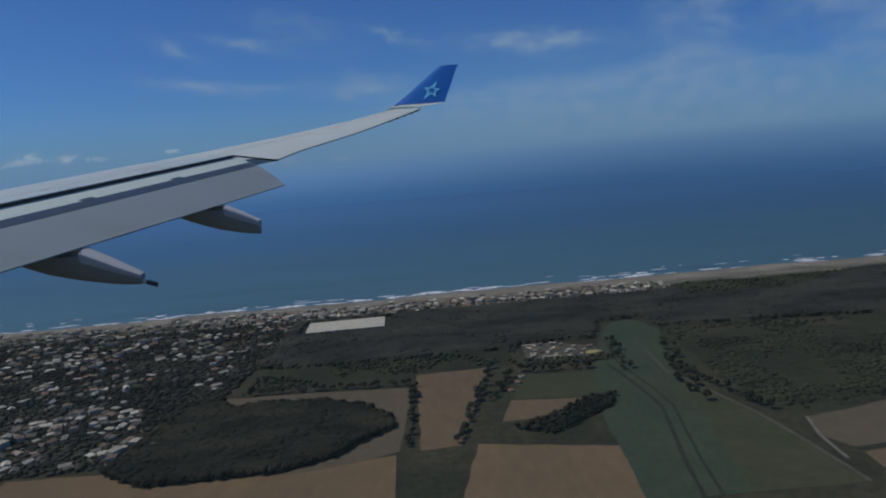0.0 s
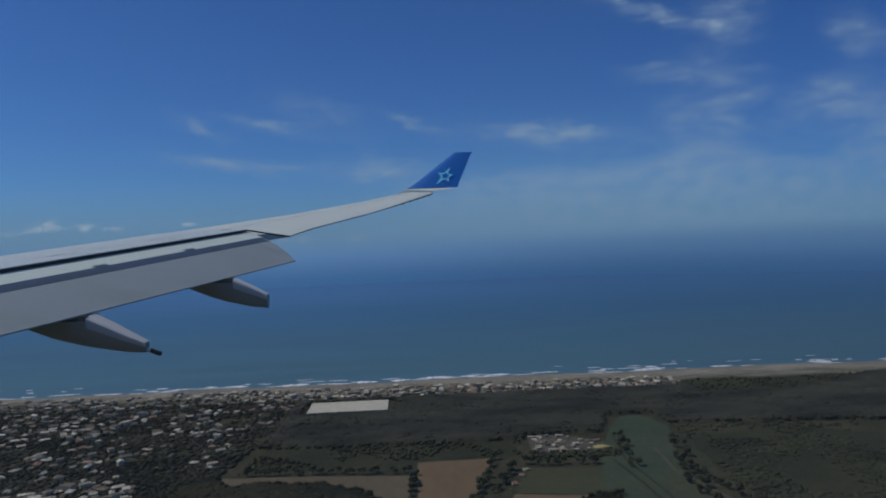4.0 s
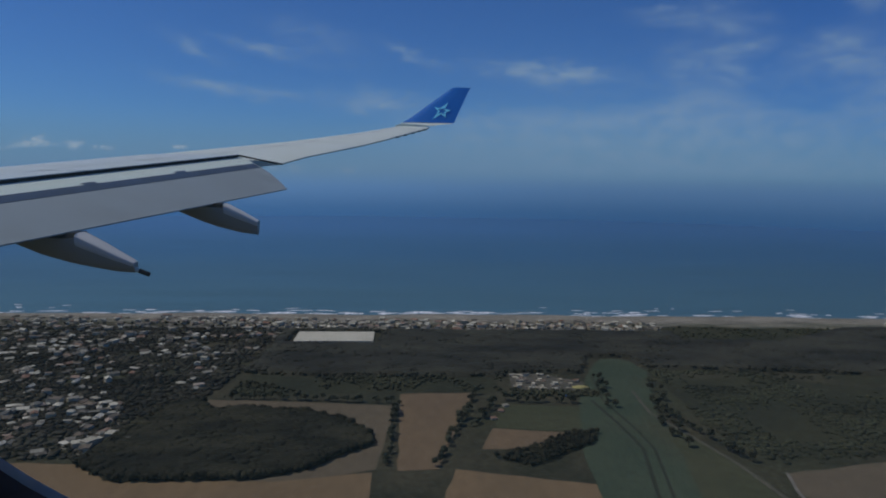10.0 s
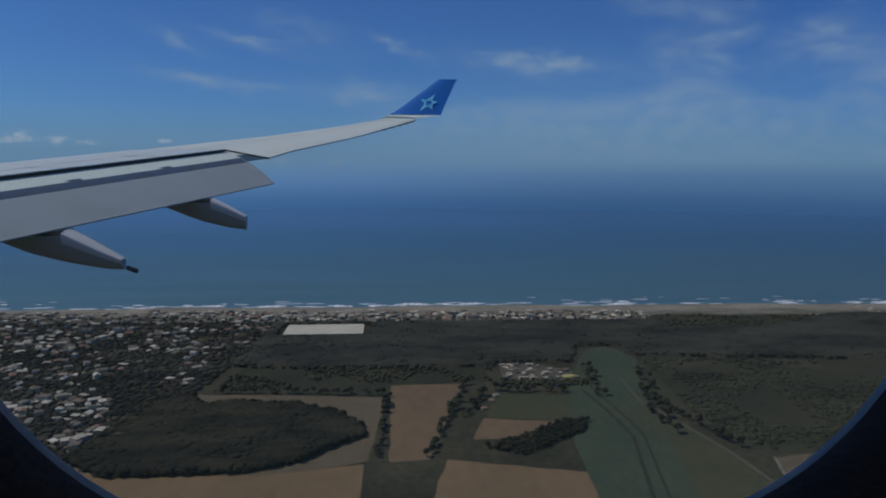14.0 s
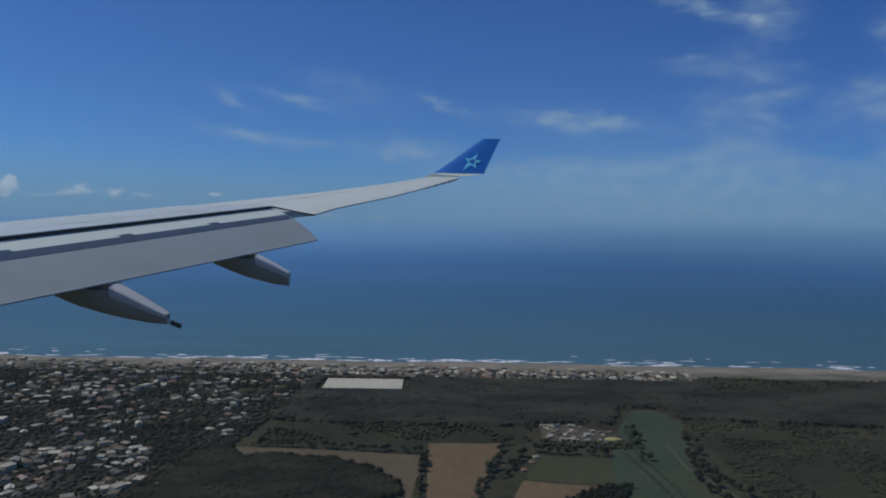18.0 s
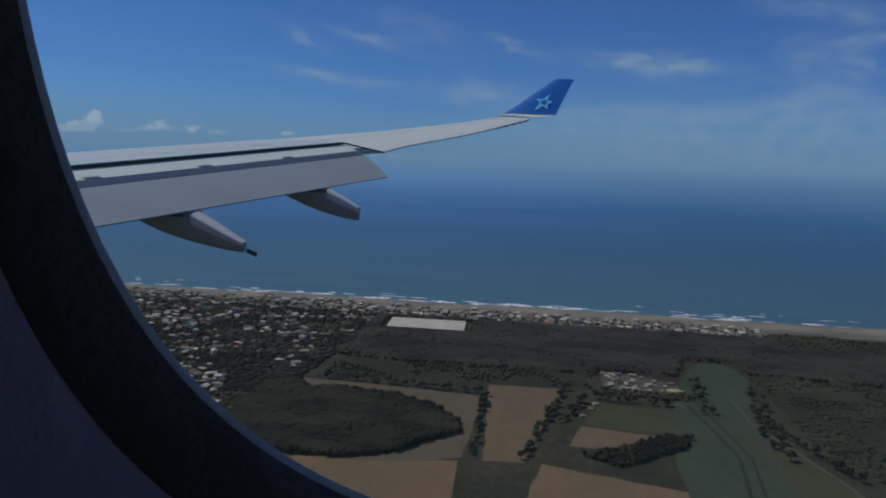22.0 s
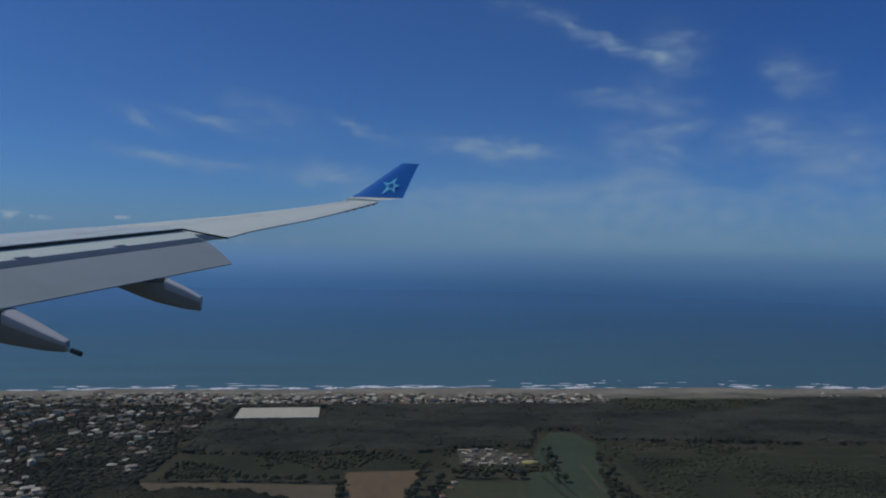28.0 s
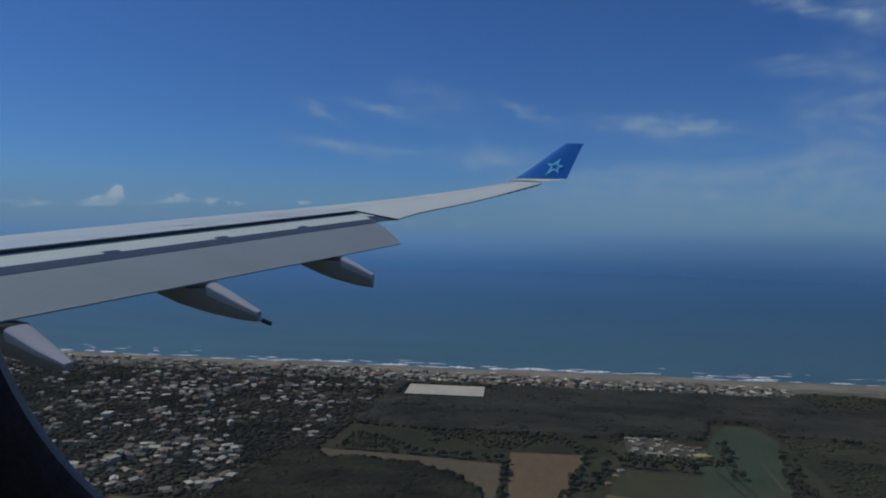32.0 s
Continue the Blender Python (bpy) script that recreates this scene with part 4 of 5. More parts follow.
lane([(290, 890), (285, 803), (301, 744), (323, 654), (332, 580), (338, 500)], 4, M_LANE, "worn earth track beside the meadow")
lane([(1040, 1290), (1062, 1080), (1084, 859), (1100, 700), (1115, 480)], 6, M_TRACK, "straight pale road to the beach", "road")
lane([(225, 850), (236, 760), (240, 690), (214, 560), (205, 500)], 4, M_DITCH, "dark drainage ditch through the marsh", "ditch", 0.36)
lane([(252, 960), (240, 850), (251, 740), (252, 690), (228, 560), (220, 500)], 3, M_DITCH, "dark drainage ditch through the marsh", "ditch", 0.36)
lane([(560, 668), (500, 574), (470, 566), (362, 556)], 6, M_DITCH, "overgrown ditch between two fields", "ditch", 0.36)
lane([(700, 690), (560, 668)], 4, M_DITCH, "overgrown ditch between two fields", "ditch", 0.38)
lane([(362, 632), (350, 590), (345, 540)], 3, M_TRACK, "pale dirt track at the field corner")
for x in (-300, -372, -455, -530, -618, -700, -790, -872, -965, -1060):
    j = rng.uniform(-8, 8)
    lane([(x + j, 1302), (x + 8 + j, 1200), (x + 4, 1080), (x + 14, rng.uniform(860, 1010))], 5.5, M_TRACK, "narrow pale town street", "street")
lane([(-1500, 1268), (-900, 1262), (-420, 1264), (-60, 1262), (260, 1256), (462, 1258)], 6, M_TRACK, "pale street parallel to the beach", "street", 0.36)
lane([(-1500, 1010), (-980, 1000), (-640, 1010), (-330, 1000)], 5.5, M_TRACK, "pale street through the town", "street", 0.38)


# ---------------------------------------------------------------- the pale sheeted block
shed = empty("greenhouse_block", -140, 1183, 0.0, 1.5)
tagged(shed, "wide pale sheeted greenhouse block beside the town", "greenhouse")
for k in range(9):
    w = 134.0 / 9
    x0 = -67 + k * w
    prof = [(x0, 0.0), (x0, 3.0), (x0 + w * 0.25, 3.22), (x0 + w * 0.5, 3.3), (x0 + w * 0.75, 3.22), (x0 + w - 0.08, 3.0), (x0 + w - 0.08, 0.0)]
    d0, d1 = -36.0 + rng.uniform(-0.4, 0.4), 36.0
    part("greenhouse_bay", loft("greenhouse_bay", [[(x, d0, z) for x, z in prof], [(x, d1, z) for x, z in prof]], M_PALE, smooth=False), shed)


# ---------------------------------------------------------------- trees
def fast_mesh(name, verts, tris, mat):
    me = bpy.data.meshes.new(name)
    me.vertices.add(len(verts))
    me.vertices.foreach_set("co", np.asarray(verts, dtype=np.float32).ravel())
    me.loops.add(len(tris) * 3)
    me.loops.foreach_set("vertex_index", np.asarray(tris, dtype=np.int32).ravel())
    me.polygons.add(len(tris))
    me.polygons.foreach_set("loop_start", np.arange(0, len(tris) * 3, 3, dtype=np.int32))
    me.polygons.foreach_set("use_smooth", np.ones(len(tris), dtype=bool))
    me.materials.append(mat)
    me.update(calc_edges=True)
    me.validate()
    return me


def ball(sub):
    bm = bmesh.new()
    bmesh.ops.create_icosphere(bm, subdivisions=sub, radius=1.0)
    v = np.array([x.co[:] for x in bm.verts])
    f = np.array([[q.index for q in p.verts] for p in bm.faces])
    bm.free()
    return v, f


BALLS = {1: ball(1), 2: ball(2)}


def crowns(name, spots, mat, label, sub=1, flat=0.8):
    """Many uneven crowns in one mesh: spots of x, y, radius, height."""
    bv, bf = BALLS[sub]
    n, m = len(spots), len(bv)
    spots = np.asarray(spots)
    turn = rng.uniform(0, 2 * math.pi, n)
    c, s_ = np.cos(turn), np.sin(turn)
    jit = 1 + rng.uniform(-0.28, 0.28, (n, m))
    lx = bv[None, :, 0] * jit * spots[:, 2:3] * rng.uniform(0.8, 1.25, (n, 1))
    ly = bv[None, :, 1] * jit * spots[:, 2:3] * rng.uniform(0.8, 1.25, (n, 1))
    lz = bv[None, :, 2] * jit * spots[:, 2:3] * flat
    V = np.empty((n, m, 3))
    V[..., 0] = lx * c[:, None] - ly * s_[:, None] + spots[:, 0:1]
    V[..., 1] = lx * s_[:, None] + ly * c[:, None] + spots[:, 1:2]
    V[..., 2] = np.maximum(lz + spots[:, 3:4], -0.3)
    F = bf[None] + (np.arange(n) * m)[:, None, None]
    ob = new(name, fast_mesh(name, V.reshape(-1, 3), F.reshape(-1, 3), mat))
    return tagged(ob, label, "trees", kind="stuff")


def inside(poly, px, py):
    hit = np.zeros(len(px), dtype=bool)
    for k in range(len(poly)):
        (ax, ay), (bx, by) = poly[k], poly[(k + 1) % len(poly)]
        cross = ((ay > py) != (by > py)) & (px < (bx - ax) * (py - ay) / ((by - ay) or 1e-9) + ax)
        hit ^= cross
    return hit


def patchy(px, py, scale, seed):
    return np.array([noise.noise((x / scale, y / scale, seed)) for x, y in zip(px, py)])


def scatter(poly, spacing, keep=1.0, patch=None, avoid=()):
    """A jittered grid of points in a polygon, thinned by chance and in patches."""
    xs, ys = [p[0] for p in poly], [p[1] for p in poly]
    gx, gy = np.meshgrid(np.arange(min(xs), max(xs), spacing), np.arange(min(ys), max(ys), spacing))
    px = gx.ravel() + rng.uniform(-0.5, 0.5, gx.size) * spacing
    py = gy.ravel() + rng.uniform(-0.5, 0.5, gx.size) * spacing
    ok = inside(poly, px, py) & (rng.random(gx.size) < keep)
    for a in avoid:
        ok &= ~inside(a, px, py)
    px, py = px[ok], py[ok]
    if patch:
        p = patchy(px, py, patch[0], patch[1])
        ok = p > patch[2] + rng.uniform(-0.18, 0.18, len(px))
        px, py = px[ok], py[ok]
    return np.stack([px, py], 1)


def sized(pts, r0, r1, lift=0.7, base=None):
    """Crowns on the ground, or half sunk in a canopy of the height given as base."""
    r = rng.uniform(r0, r1, len(pts))
    if base is not None:
        return np.concatenate([pts, r[:, None], (base + rng.uniform(-0.5, 0.5, len(pts)))[:, None]], 1)
    return np.concatenate([pts, r[:, None], (r * lift + rng.uniform(-0.6, 1.4, len(pts)))[:, None]], 1)


def rim_points(poly, spacing, avoid=()):
    """Points along the outline of a wood, where its lower branches reach the ground."""
    pts = []
    for (ax, ay), (bx, by) in zip(poly, poly[1:] + poly[:1]):
        n = max(int(math.hypot(bx - ax, by - ay) / spacing), 1)
        for k in range(n):
            f = (k + rng.random()) / n
            pts.append((ax + (bx - ax) * f + rng.uniform(-2.5, 2.5), ay + (by - ay) * f + rng.uniform(-2.5, 2.5)))
    pts = np.array(pts)
    ok = np.ones(len(pts), dtype=bool)
    for a in avoid:
        ok &= ~inside(a, pts[:, 0], pts[:, 1])
    return pts[ok]


def canopy(name, poly, height, mat, label, avoid=(), step=7.0):
    """The closed upper surface of a thick wood, uneven, falling to the ground at its edges."""
    xs, ys = [p[0] for p in poly], [p[1] for p in poly]
    gx, gy = np.arange(min(xs) - step, max(xs) + 2 * step, step), np.arange(min(ys) - step, max(ys) + 2 * step, step)
    px, py = [a.ravel() + rng.uniform(-0.3, 0.3, a.size) * step for a in np.meshgrid(gx, gy)]
    ok = inside(poly, px, py)
    for a in avoid:
        ok &= ~inside(a, px, py)
    z = np.where(ok, height + 1.6 * patchy(px, py, 21.0, 4.4) + rng.uniform(-0.8, 0.8, len(px)), -0.6)
    w = len(gx)
    faces = []
    for r in range(len(gy) - 1):
        for c in range(w - 1):
            a = r * w + c
            if ok[a] or ok[a + 1] or ok[a + w] or ok[a + w + 1]:
                faces += [(a, a + 1, a + w + 1), (a, a + w + 1, a + w)]
    ob = new(name, fast_mesh(name, np.stack([px, py, z], 1), faces, mat))
    return tagged(ob, label, "trees", kind="stuff")


LOT = [(-216, 1136), (-62, 1136), (-62, 1226), (-216, 1226)]
MARSH = [(270, 1060), (338, 1060), (350, 985), (334, 930), (312, 850), (282, 690), (172, 690), (200, 845), (234, 950)]
FARM = [(125, 862), (235, 862), (240, 970), (130, 970)]
FIELD_SOUTH = [(355, 625), (560, 672), (842, 748), (1100, 778), (1480, 884), (1700, 925), (1700, 400), (300, 400)]
CLEARING = [(600, 970), (810, 965), (835, 925), (700, 910), (605, 920)]
ROAD = [(1028, 1300), (1052, 1300), (1125, 560), (1100, 560)]

BELT_WEST = [(-235, 1236), (470, 1238), (470, 1180), (330, 1000), (250, 950), (100, 955), (-120, 948), (-240, 965)]
BELT_EAST = [(330, 1180), (640, 1165), (830, 1285), (1500, 1288), (1700, 1288), (1700, 930), (1480, 890), (1095, 795), (850, 800), (820, 940), (600, 980), (345, 1000)]
WOOD = [(-312, 720), (-302, 775), (-288, 822), (-264, 836), (-246, 800), (-222, 800), (-199, 812), (-170, 800), (-136, 800), (-108, 782), (-82, 770), (-68, 744), (-52, 732),
        (-46, 704), (-60, 688), (-84, 668), (-104, 640), (-150, 620), (-272, 614), (-322, 650)]
canopy("pine_canopy", BELT_WEST, 5.6, M_PINE, "closed canopy of a dark pine forest", (LOT, MARSH, FARM))
canopy("pine_canopy", BELT_EAST, 5.8, M_PINE, "closed canopy of a dark pine forest", (ROAD, FIELD_SOUTH, CLEARING))
canopy("wood_canopy", WOOD, 6.0, M_WOOD, "closed canopy of a dark broadleaf wood", (), 6.0)
crowns("pine_belt", sized(scatter(BELT_WEST, 6.4, 0.8, (120, 6.3, -0.25), (LOT, MARSH, FARM)), 2.8, 5.6, 0, 4.3), M_PINE,
       "dense dark pine forest behind the beach houses", 1, 0.34)
crowns("pine_belt", sized(scatter(BELT_EAST, 6.6, 0.8, (120, 6.3, -0.2), (ROAD, FIELD_SOUTH, CLEARING)), 3.0, 6.0, 0, 4.4), M_PINE,
       "dense dark pine forest beside the road", 1, 0.34)
crowns("scrub_bushes", sized(scatter([(345, 1000), (600, 985), (830, 950), (860, 790), (640, 708), (360, 640), (335, 760)], 5.0, 0.92, (95, 3.1, -0.02), (FIELD_SOUTH, CLEARING)), 1.6, 4.6, -0.1), M_BUSH,
       "scattered scrub bushes on rough grass", 1, 0.34)
crowns("scrub_bushes", sized(scatter([(470, 1285), (840, 1285), (820, 1190), (640, 1165), (480, 1200)], 9.0, 0.8, (80, 9.1, -0.02)), 1.6, 3.4, 0.4), M_BUSH,
       "low olive scrub behind the dunes")
crowns("scrub_bushes", sized(scatter([(-235, 960), (120, 958), (118, 890), (-20, 884), (-240, 866)], 5.5, 0.8, (60, 5.1, 0.0), (FARM,)), 1.2, 3.4, 0.3), M_LEAF,
       "scattered bushes and trees before the pines")
crowns("wood", sized(scatter(WOOD, 6.0, 0.9), 2.4, 6.0, 0, 4.6), M_WOOD,
       "dark broadleaf wood standing among fields", 2, 0.45)
crowns("wood_edge", sized(np.concatenate([rim_points(WOOD, 2.6), rim_points(WOOD, 4.0)]), 1.6, 5.2, 0.8), M_WOOD, "low leafy edge of the dark wood", 1, 0.8)
crowns("pine_edge", sized(rim_points(BELT_WEST, 3.0, (LOT, MARSH, FARM)), 1.4, 3.4, 0.7), M_PINE, "low leafy edge of the pine forest", 1, 0.8)
crowns("grove", sized(scatter([(118, 645), (190, 705), (205, 735), (175, 735), (120, 690), (80, 668)], 3.8, 0.92), 1.6, 3.8, 1.0), M_WOOD,
       "small grove between brown fields", 1, 0.85)
# the leafy town: thick trees with gaps where the houses stand
TOWN = [(-1500, 1262), (-240, 1252), (-222, 1130), (-262, 860), (-318, 780), (-305, 665), (-420, 660), (-620, 560), (-1500, 560)]
town_trees = scatter(TOWN, 5.4, 0.92, (46, 7.7, -0.42), (LOT,))
crowns("town_trees", sized(town_trees, 1.8, 5.2, 0.24), M_GARDEN, "garden and street trees among the town houses", 1, 0.36)
crowns("beach_trees", sized(scatter([(-1500, 1300), (470, 1298), (470, 1240), (-1500, 1250)], 13, 0.5), 1.6, 3.4, 0.4), M_GARDEN, "low garden trees among the beach houses")
crowns("far_trees", sized(scatter([(-3300, 1262), (-1500, 1262), (-1500, 560), (-3300, 560)], 19, 0.9), 4, 8, 0.7), M_LEAF, "trees of the plain beyond the town")
crowns("far_trees", sized(scatter([(1700, 1285), (3300, 1285), (3300, 950), (1700, 940)], 19, 0.9), 4, 8, 0.7), M_PINE, "pine forest farther along the coast")


def tree_thing(scale):
    """A tree of its own: tapered trunk with limbs, crown of many clumps."""
    t = empty("tree")
    tagged(t, "round-crowned dark green tree in a hedgerow", "tree", group="hedgerow trees")
    rings = []
    for z, r in ((-0.3, 0.42), (0.6, 0.30), (2.2, 0.24), (4.2, 0.14), (5.6, 0.05)):
        rings.append([(r * scale * math.cos(a) + 0.05 * z, r * scale * math.sin(a), z * scale) for a in np.linspace(0, 2 * math.pi, 8)[:7]])
    trunk = part("trunk", loft("trunk", rings, M_BARK), t)
    for a, z0 in ((0.4, 2.3), (2.6, 2.8), (4.5, 3.2)):
        p0, p1 = Vector((0.1, 0, z0)) * scale, Vector((1.7 * math.cos(a), 1.7 * math.sin(a), z0 + 1.7)) * scale
        rings = [[p0.lerp(p1, f) + Vector((r * math.cos(b), r * math.sin(b), 0)) * scale for b in np.linspace(0, 2 * math.pi, 6)[:5]] for f, r in ((0, 0.12), (0.6, 0.08), (1, 0.03))]
        part("limb", loft("limb", rings, M_BARK), trunk)
    bv, bf = BALLS[1]
    V, F, n = [], [], 0
    for k in range(30):
        a, e = rng.uniform(0, 2 * math.pi), rng.uniform(-0.5, 1.0)
        d = rng.uniform(1.0, 2.5)
        c = np.array([math.cos(a) * d * math.cos(e), math.sin(a) * d * math.cos(e), 5.0 + 2.0 * math.sin(e)]) * scale
        r = rng.uniform(0.7, 1.35) * scale
        V.append(bv * r * (1 + rng.uniform(-0.3, 0.3, (len(bv), 1))) * np.array([1, 1, 0.8]) + c)
        F.append(bf + n)
        n += len(bv)
    part("crown", fast_mesh("crown", np.concatenate(V), np.concatenate(F), M_LEAF), t)
    return t


TREES = [tree_thing(s) for s in (0.95, 1.15, 1.35)]
hedges = [[(-22, 828), (-24, 740), (-28, 640)], [(78, 876), (62, 800), (40, 720), (20, 645)], [(96, 835), (84, 790), (66, 750)], [(205, 838), (150, 842), (108, 846)],
          [(1092, 790), (1100, 700), (1110, 600)], [(300, 850), (312, 760), (340, 650)], [(-240, 850), (-140, 846), (-30, 834)]]
spots = []
for line in hedges:
    for (ax, ay), (bx, by) in zip(line, line[1:]):
        n = int(math.hypot(bx - ax, by - ay) / 5.2)
        for k in range(n):
            if rng.random() < 0.86:
                f = (k + rng.random()) / n
                spots.append((ax + (bx - ax) * f + rng.uniform(-3, 3), ay + (by - ay) * f + rng.uniform(-3, 3)))
for line in ([(330, 935), (312, 850), (292, 760), (282, 690)], [(262, 960), (246, 880), (236, 800)]):
    for (ax, ay), (bx, by) in zip(line, line[1:]):
        for k in range(9):
            f = rng.random()
            spots.append((ax + (bx - ax) * f + rng.uniform(-9, 9), ay + (by - ay) * f + rng.uniform(-6, 6)))
for k, (x, y) in enumerate(spots):
    m = pose(x, y, 0, 0, 0, rng.uniform(0, 360)) @ Matrix.Scale(rng.uniform(0.6, 1.35), 4)
    if k < 3:
        TREES[k].matrix_basis = m
    else:
        src = TREES[k % 3]
        t = copy_thing(src, Matrix.Identity(4))
        t.matrix_basis = m


# ---------------------------------------------------------------- houses
def roof_mesh(w, d, h0, h1, hip, over=0.45):
    x, y = w / 2 + over, d / 2 + over
    r = max(x - (y if hip else 0), 0.4)
    v = [(-x, -y, h0), (x, -y, h0), (x, y, h0), (-x, y, h0), (-r, 0, h1), (r, 0, h1),
         (-x, -y, h0 - 0.18), (x, -y, h0 - 0.18), (x, y, h0 - 0.18), (-x, y, h0 - 0.18)]
    f = [(0, 1, 5, 4), (1, 2, 5), (2, 3, 4, 5), (3, 0, 4), (6, 7, 1, 0), (7, 8, 2, 1), (8, 9, 3, 2), (9, 6, 0, 3), (9, 8, 7, 6)]
    return v, f


def box_verts(x0, x1, y0, y1, z0, z1):
    v = [(x0, y0, z0), (x1, y0, z0), (x1, y1, z0), (x0, y1, z0), (x0, y0, z1), (x1, y0, z1), (x1, y1, z1), (x0, y1, z1)]
    return v, [(0, 3, 2, 1), (4, 5, 6, 7), (0, 1, 5, 4), (1, 2, 6, 5), (2, 3, 7, 6), (3, 0, 4, 7)]


def house_thing(w, d, h, rise, hip, wing_part, label):
    """A small house: walls, roof, chimney, door, windows, and a lower side wing."""
    t = empty("house")
    tagged(t, label, "house", group="houses of the coastal town")
    part("wall", mesh_of("wall", *box_verts(-w / 2, w / 2, -d / 2, d / 2, -0.3, h), M_WALL), t)
    if rise:
        part("roof", mesh_of("roof", *roof_mesh(w, d, h, h + rise, hip), M_ROOF), t)
        part("chimney", mesh_of("chimney", *box_verts(w * 0.2, w * 0.2 + 0.7, 0.4, 1.1, h, h + rise + 0.7), M_WALL), t)
    else:
        part("roof", mesh_of("roof", *box_verts(-w / 2 - 0.2, w / 2 + 0.2, -d / 2 - 0.2, d / 2 + 0.2, h, h + 0.35), M_ROOF), t)
    part("door", mesh_of("door", *box_verts(-0.6, 0.6, -d / 2 - 0.06, -d / 2 + 0.02, 0, 2.1), M_BARK), t)
    for x in (-w * 0.32, w * 0.3):
        part("window", mesh_of("window", *box_verts(x - 0.7, x + 0.7, -d / 2 - 0.05, -d / 2 + 0.02, 1.0, 2.2), M_DARKGLASS), t)
    if wing_part:
        part("side_wing", mesh_of("side_wing", *box_verts(w / 2 - 0.1, w / 2 + 4.2, -d * 0.4, d * 0.22, -0.3, h * 0.82), M_WALL), t)
        part("side_roof", mesh_of("side_roof", *box_verts(w / 2 + 0.02, w / 2 + 4.5, -d * 0.4 - 0.3, d * 0.22 + 0.3, h * 0.82, h * 0.82 + 0.25), M_ROOF), t)
    return t


HOUSES = [house_thing(12.0, 9.0, 3.2, 2.2, False, True, "pale rendered house with a gabled tile roof"),
          house_thing(10.5, 9.5, 3.2, 2.0, True, False, "pale rendered house with a hipped tile roof"),
          house_thing(11.5, 9.0, 5.9, 0.0, False, True, "two-storey flat-roofed white house"),
          house_thing(15.0, 8.5, 3.2, 2.2, True, True, "long low pale house with a hipped roof")]
near = np.concatenate([scatter([(-520, 800), (-400, 850), (-320, 800), (-290, 760), (-290, 674), (-430, 668), (-520, 660)], 13, 0.72, (60, 4.2, -0.16)),
                       scatter([(-620, 860), (-400, 850), (-520, 800), (-520, 660), (-620, 640)], 17, 0.5, (60, 4.2, -0.10))])
mid = np.concatenate([scatter([(-760, 1250), (-245, 1246), (-226, 1135), (-280, 1050), (-760, 1040)], 15, 0.56, (70, 2.2, -0.14)),
                      scatter([(-760, 1040), (-280, 1050), (-262, 1000), (-266, 850), (-760, 860)], 17, 0.42, (80, 2.2, -0.10))])
front = scatter([(-500, 1340), (-240, 1338), (468, 1322), (468, 1246), (-240, 1244), (-500, 1290)], 13.5, 0.86)
road_side = np.array([(1020 + rng.uniform(-6, 75), y) for y in np.linspace(800, 900, 14)] + [(1050, 1000), (1068, 1130), (1082, 1140)])
placed = np.concatenate([near, mid, front, road_side])
order = rng.permutation(len(placed))
things, rest = placed[order[:330]], placed[order[330:]]
for k, (x, y) in enumerate(things):
    m = pose(x, y, 0, 0, 0, rng.choice([0, 90, 180, 270]) + rng.uniform(-36, 36)) @ Matrix.Scale(rng.uniform(0.55, 1.15), 4)
    if k < len(HOUSES):
        HOUSES[k].matrix_basis = m
    else:
        copy_thing(HOUSES[int(rng.choice([0, 0, 1, 1, 2, 3]))], m)


def house_crowd(name, pts, label):
    """Walls and roofs of many far houses."""
    wv, wf, rv, rf = [], [], [], []
    for x, y in pts:
        w, d, h = rng.uniform(6, 14), rng.uniform(5, 9), rng.choice([3.0, 3.2, 5.6])
        rise = rng.choice([0.35, 1.8, 2.3])
        a = radians(rng.choice([0, 90]) + rng.uniform(-36, 36))
        c, s_ = math.cos(a), math.sin(a)
        for (v, f), dv, df in ((box_verts(-w / 2, w / 2, -d / 2, d / 2, -0.3, h), wv, wf), (roof_mesh(w, d, h, h + rise, bool(rng.integers(2))), rv, rf)):
            n = len(dv)
            dv += [(px * c - py * s_ + x, px * s_ + py * c + y, pz) for px, py, pz in v]
            df += [tuple(q + n for q in face) for face in f]
    ob = new(name, mesh_of(name, wv, wf, M_FAR_WALL))
    tagged(ob, label, "houses", kind="stuff")
    part("roof", mesh_of("roof", rv, rf, M_FAR_ROOF), ob)


far = np.concatenate([rest,
                      scatter([(-1450, 1248), (-770, 1250), (-770, 860), (-1000, 900), (-1450, 1040)], 19, 0.42, (80, 2.2, -0.10)),
                      scatter([(-1000, 900), (-620, 860), (-620, 640), (-900, 600), (-1200, 700)], 18, 0.42, (80, 2.2, -0.10)),
                      scatter([(-1600, 1342), (-480, 1340), (-480, 1250), (-1600, 1252)], 17, 0.7),
                      scatter([(900, 1312), (1520, 1312), (1520, 1290), (900, 1290)], 15, 0.6)])
house_crowd("town_houses", far, "crowd of pale houses of the coastal town")


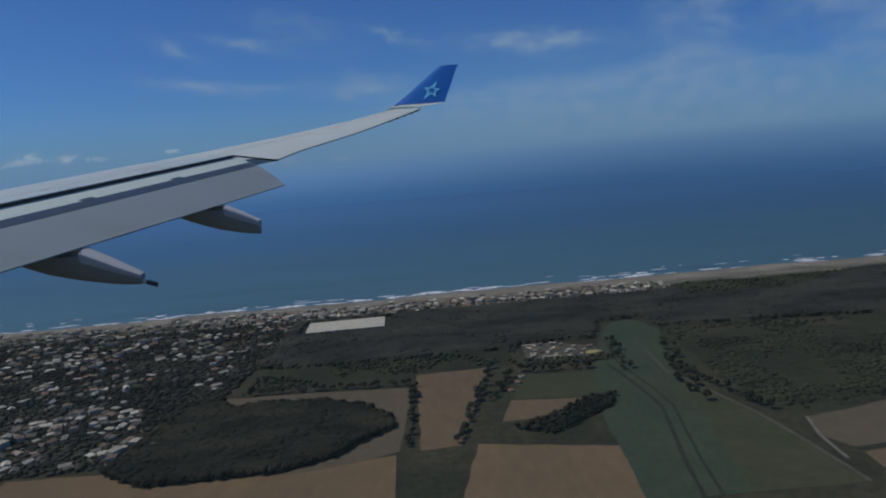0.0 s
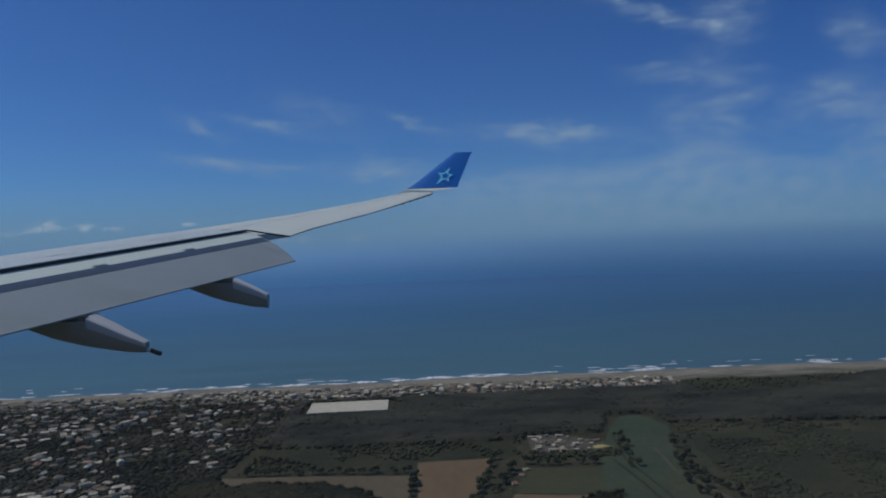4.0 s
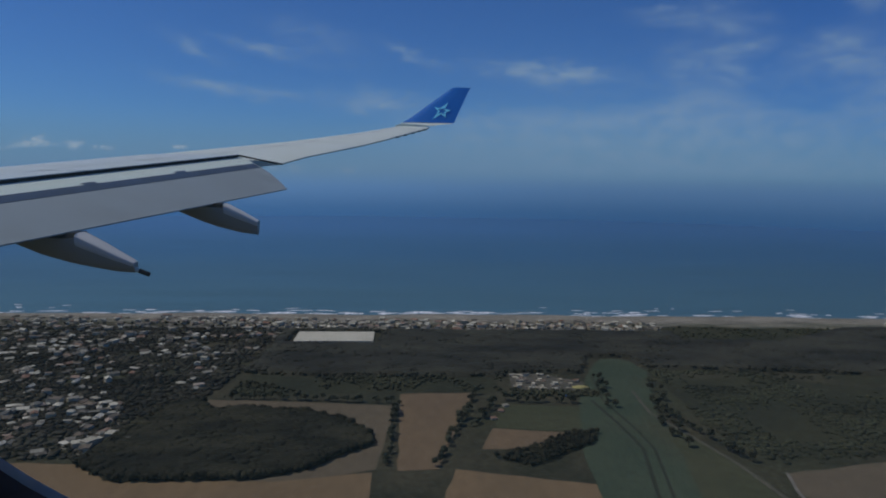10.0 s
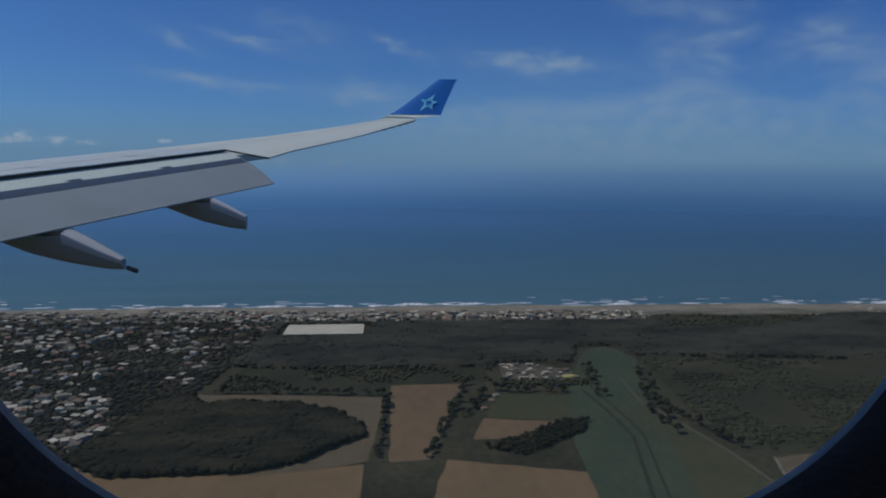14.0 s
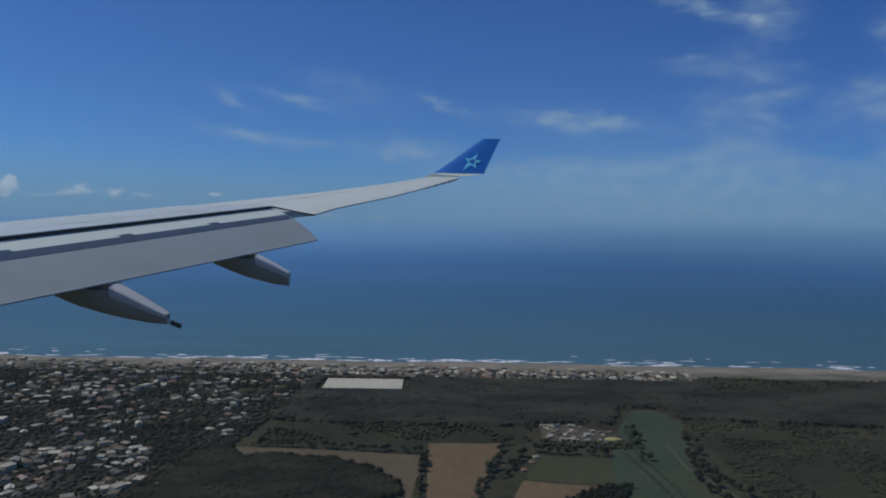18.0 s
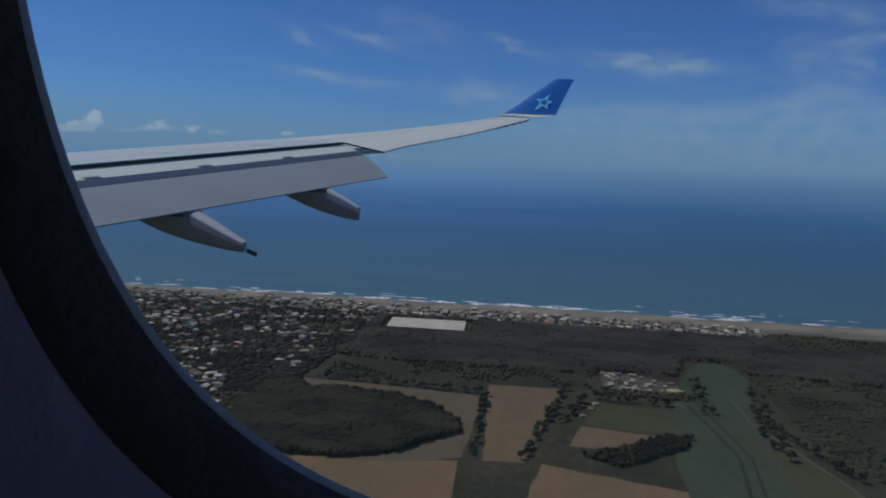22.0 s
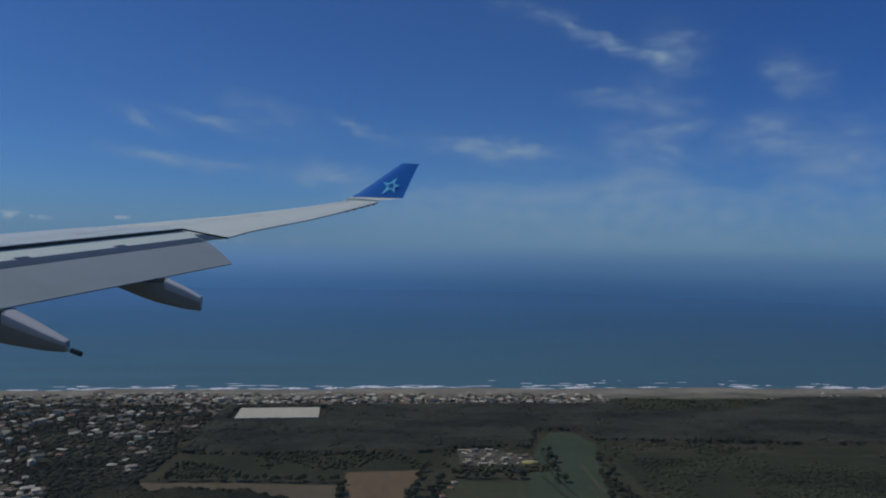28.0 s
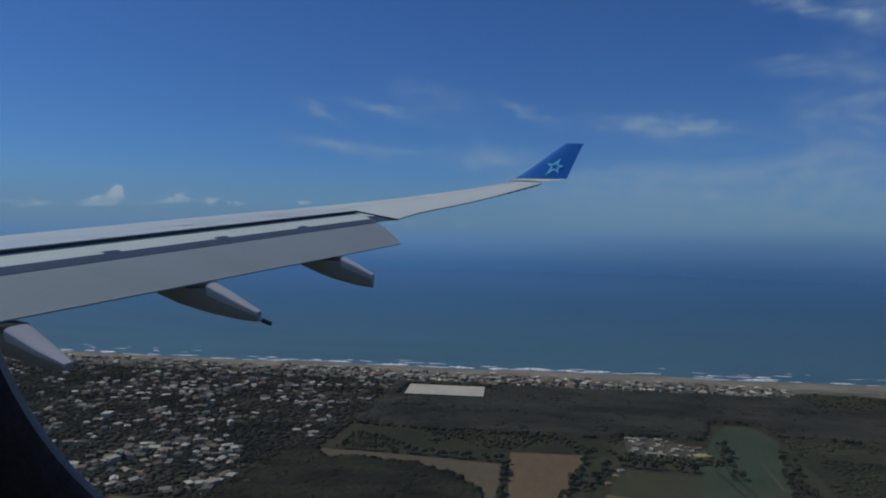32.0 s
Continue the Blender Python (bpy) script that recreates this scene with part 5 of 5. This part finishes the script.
def yards(pts):
    """Bare sandy ground beside the houses, in uneven patches."""
    verts, faces = [], []
    for x, y in pts:
        n, a0 = len(verts), rng.uniform(0, 6.3)
        rx, ry = rng.uniform(5, 13), rng.uniform(5, 10)
        cx, cy = x + rng.uniform(-9, 9), y + rng.uniform(-9, 9)
        ring = [(cx + rx * rng.uniform(0.6, 1.2) * math.cos(a0 + k * 0.9), cy + ry * rng.uniform(0.6, 1.2) * math.sin(a0 + k * 0.9)) for k in range(7)]
        verts += [(px, py, 0.42) for px, py in ring] + [(px, py, -0.3) for px, py in ring]
        faces += [tuple(range(n, n + 7))] + [(n + k, n + (k + 1) % 7, n + 7 + (k + 1) % 7, n + 7 + k) for k in range(7)]
    return fixed_normals(mesh_of("yards", verts, faces, M_YARD))


tagged(new("yards", yards(np.concatenate([near, mid, front, far]))), "bare sandy yards round the town houses", "yards", kind="stuff")

# ---------------------------------------------------------------- the farmyard among the fields
field([(134, 966), (176, 968), (232, 930), (236, 884), (170, 886), (130, 896)], M_LANE, "bare trodden earth of a farmyard", "farmyard", 0.3)
for k in range(64):
    x, y = rng.uniform(136, 226), rng.uniform(892, 962)
    if (x > 190 and y > 938) or (x > 208 and y < 915):
        continue
    w, d, h = rng.uniform(3, 9), rng.uniform(3, 6), rng.uniform(1.2, 3.6)
    ob = empty("farm_shed", x, y, 0, rng.uniform(-20, 20))
    tagged(ob, "small pale farmyard shed with a low roof", "shed", group="farmyard sheds")
    part("wall", mesh_of("wall", *box_verts(-w / 2, w / 2, -d / 2, d / 2, -0.2, h), M_WALL), ob)
    part("roof", mesh_of("roof", *roof_mesh(w, d, h, h + 0.9, False, 0.25), M_ROOF if k % 3 else M_WALL), ob)
crowns("farm_trees", sized(scatter([(124, 890), (240, 884), (242, 862), (122, 868)], 4.5, 0.9), 1.8, 3.6, 0.6), M_LEAF, "bushes round the farmyard")


def heap(name, x, y, rx, ry, h, mat, label, category):
    v, f = BALLS[2]
    v = v * (1 + rng.uniform(-0.12, 0.12, (len(v), 1)))
    V = np.stack([v[:, 0] * rx, v[:, 1] * ry, np.maximum(v[:, 2], -0.1) * h], 1)
    ob = new(name, fast_mesh(name, V, f, mat))
    ob.matrix_basis = pose(x, y, 0.05)
    return tagged(ob, label, category)


heap("earth_heap", 224, 903, 13, 7, 3.0, M_YELLOW, "low heap of yellow earth in the farmyard", "heap")
heap("tarpaulin", 196, 868, 4, 3, 2.0, M_BLUE, "blue tarpaulin over a stack", "tarpaulin")
for x, y in ((112, 826), (104, 806), (92, 780)):
    ob = copy_thing(HOUSES[1], pose(x, y, 0, 0, 0, rng.uniform(0, 90)))
pit = new("field_reservoir", loft("field_reservoir", [[(10 * math.cos(a), 6 * math.sin(a), z) for a in np.linspace(0, 2 * math.pi, 25)[:24]] for z in (-0.5, 1.6)] + [[(8 * math.cos(a), 4.6 * math.sin(a), 1.2) for a in np.linspace(0, 2 * math.pi, 25)[:24]]], M_TRACK))
pit.matrix_basis = pose(905, 690, 0)
tagged(pit, "small walled reservoir in a ploughed field", "reservoir")
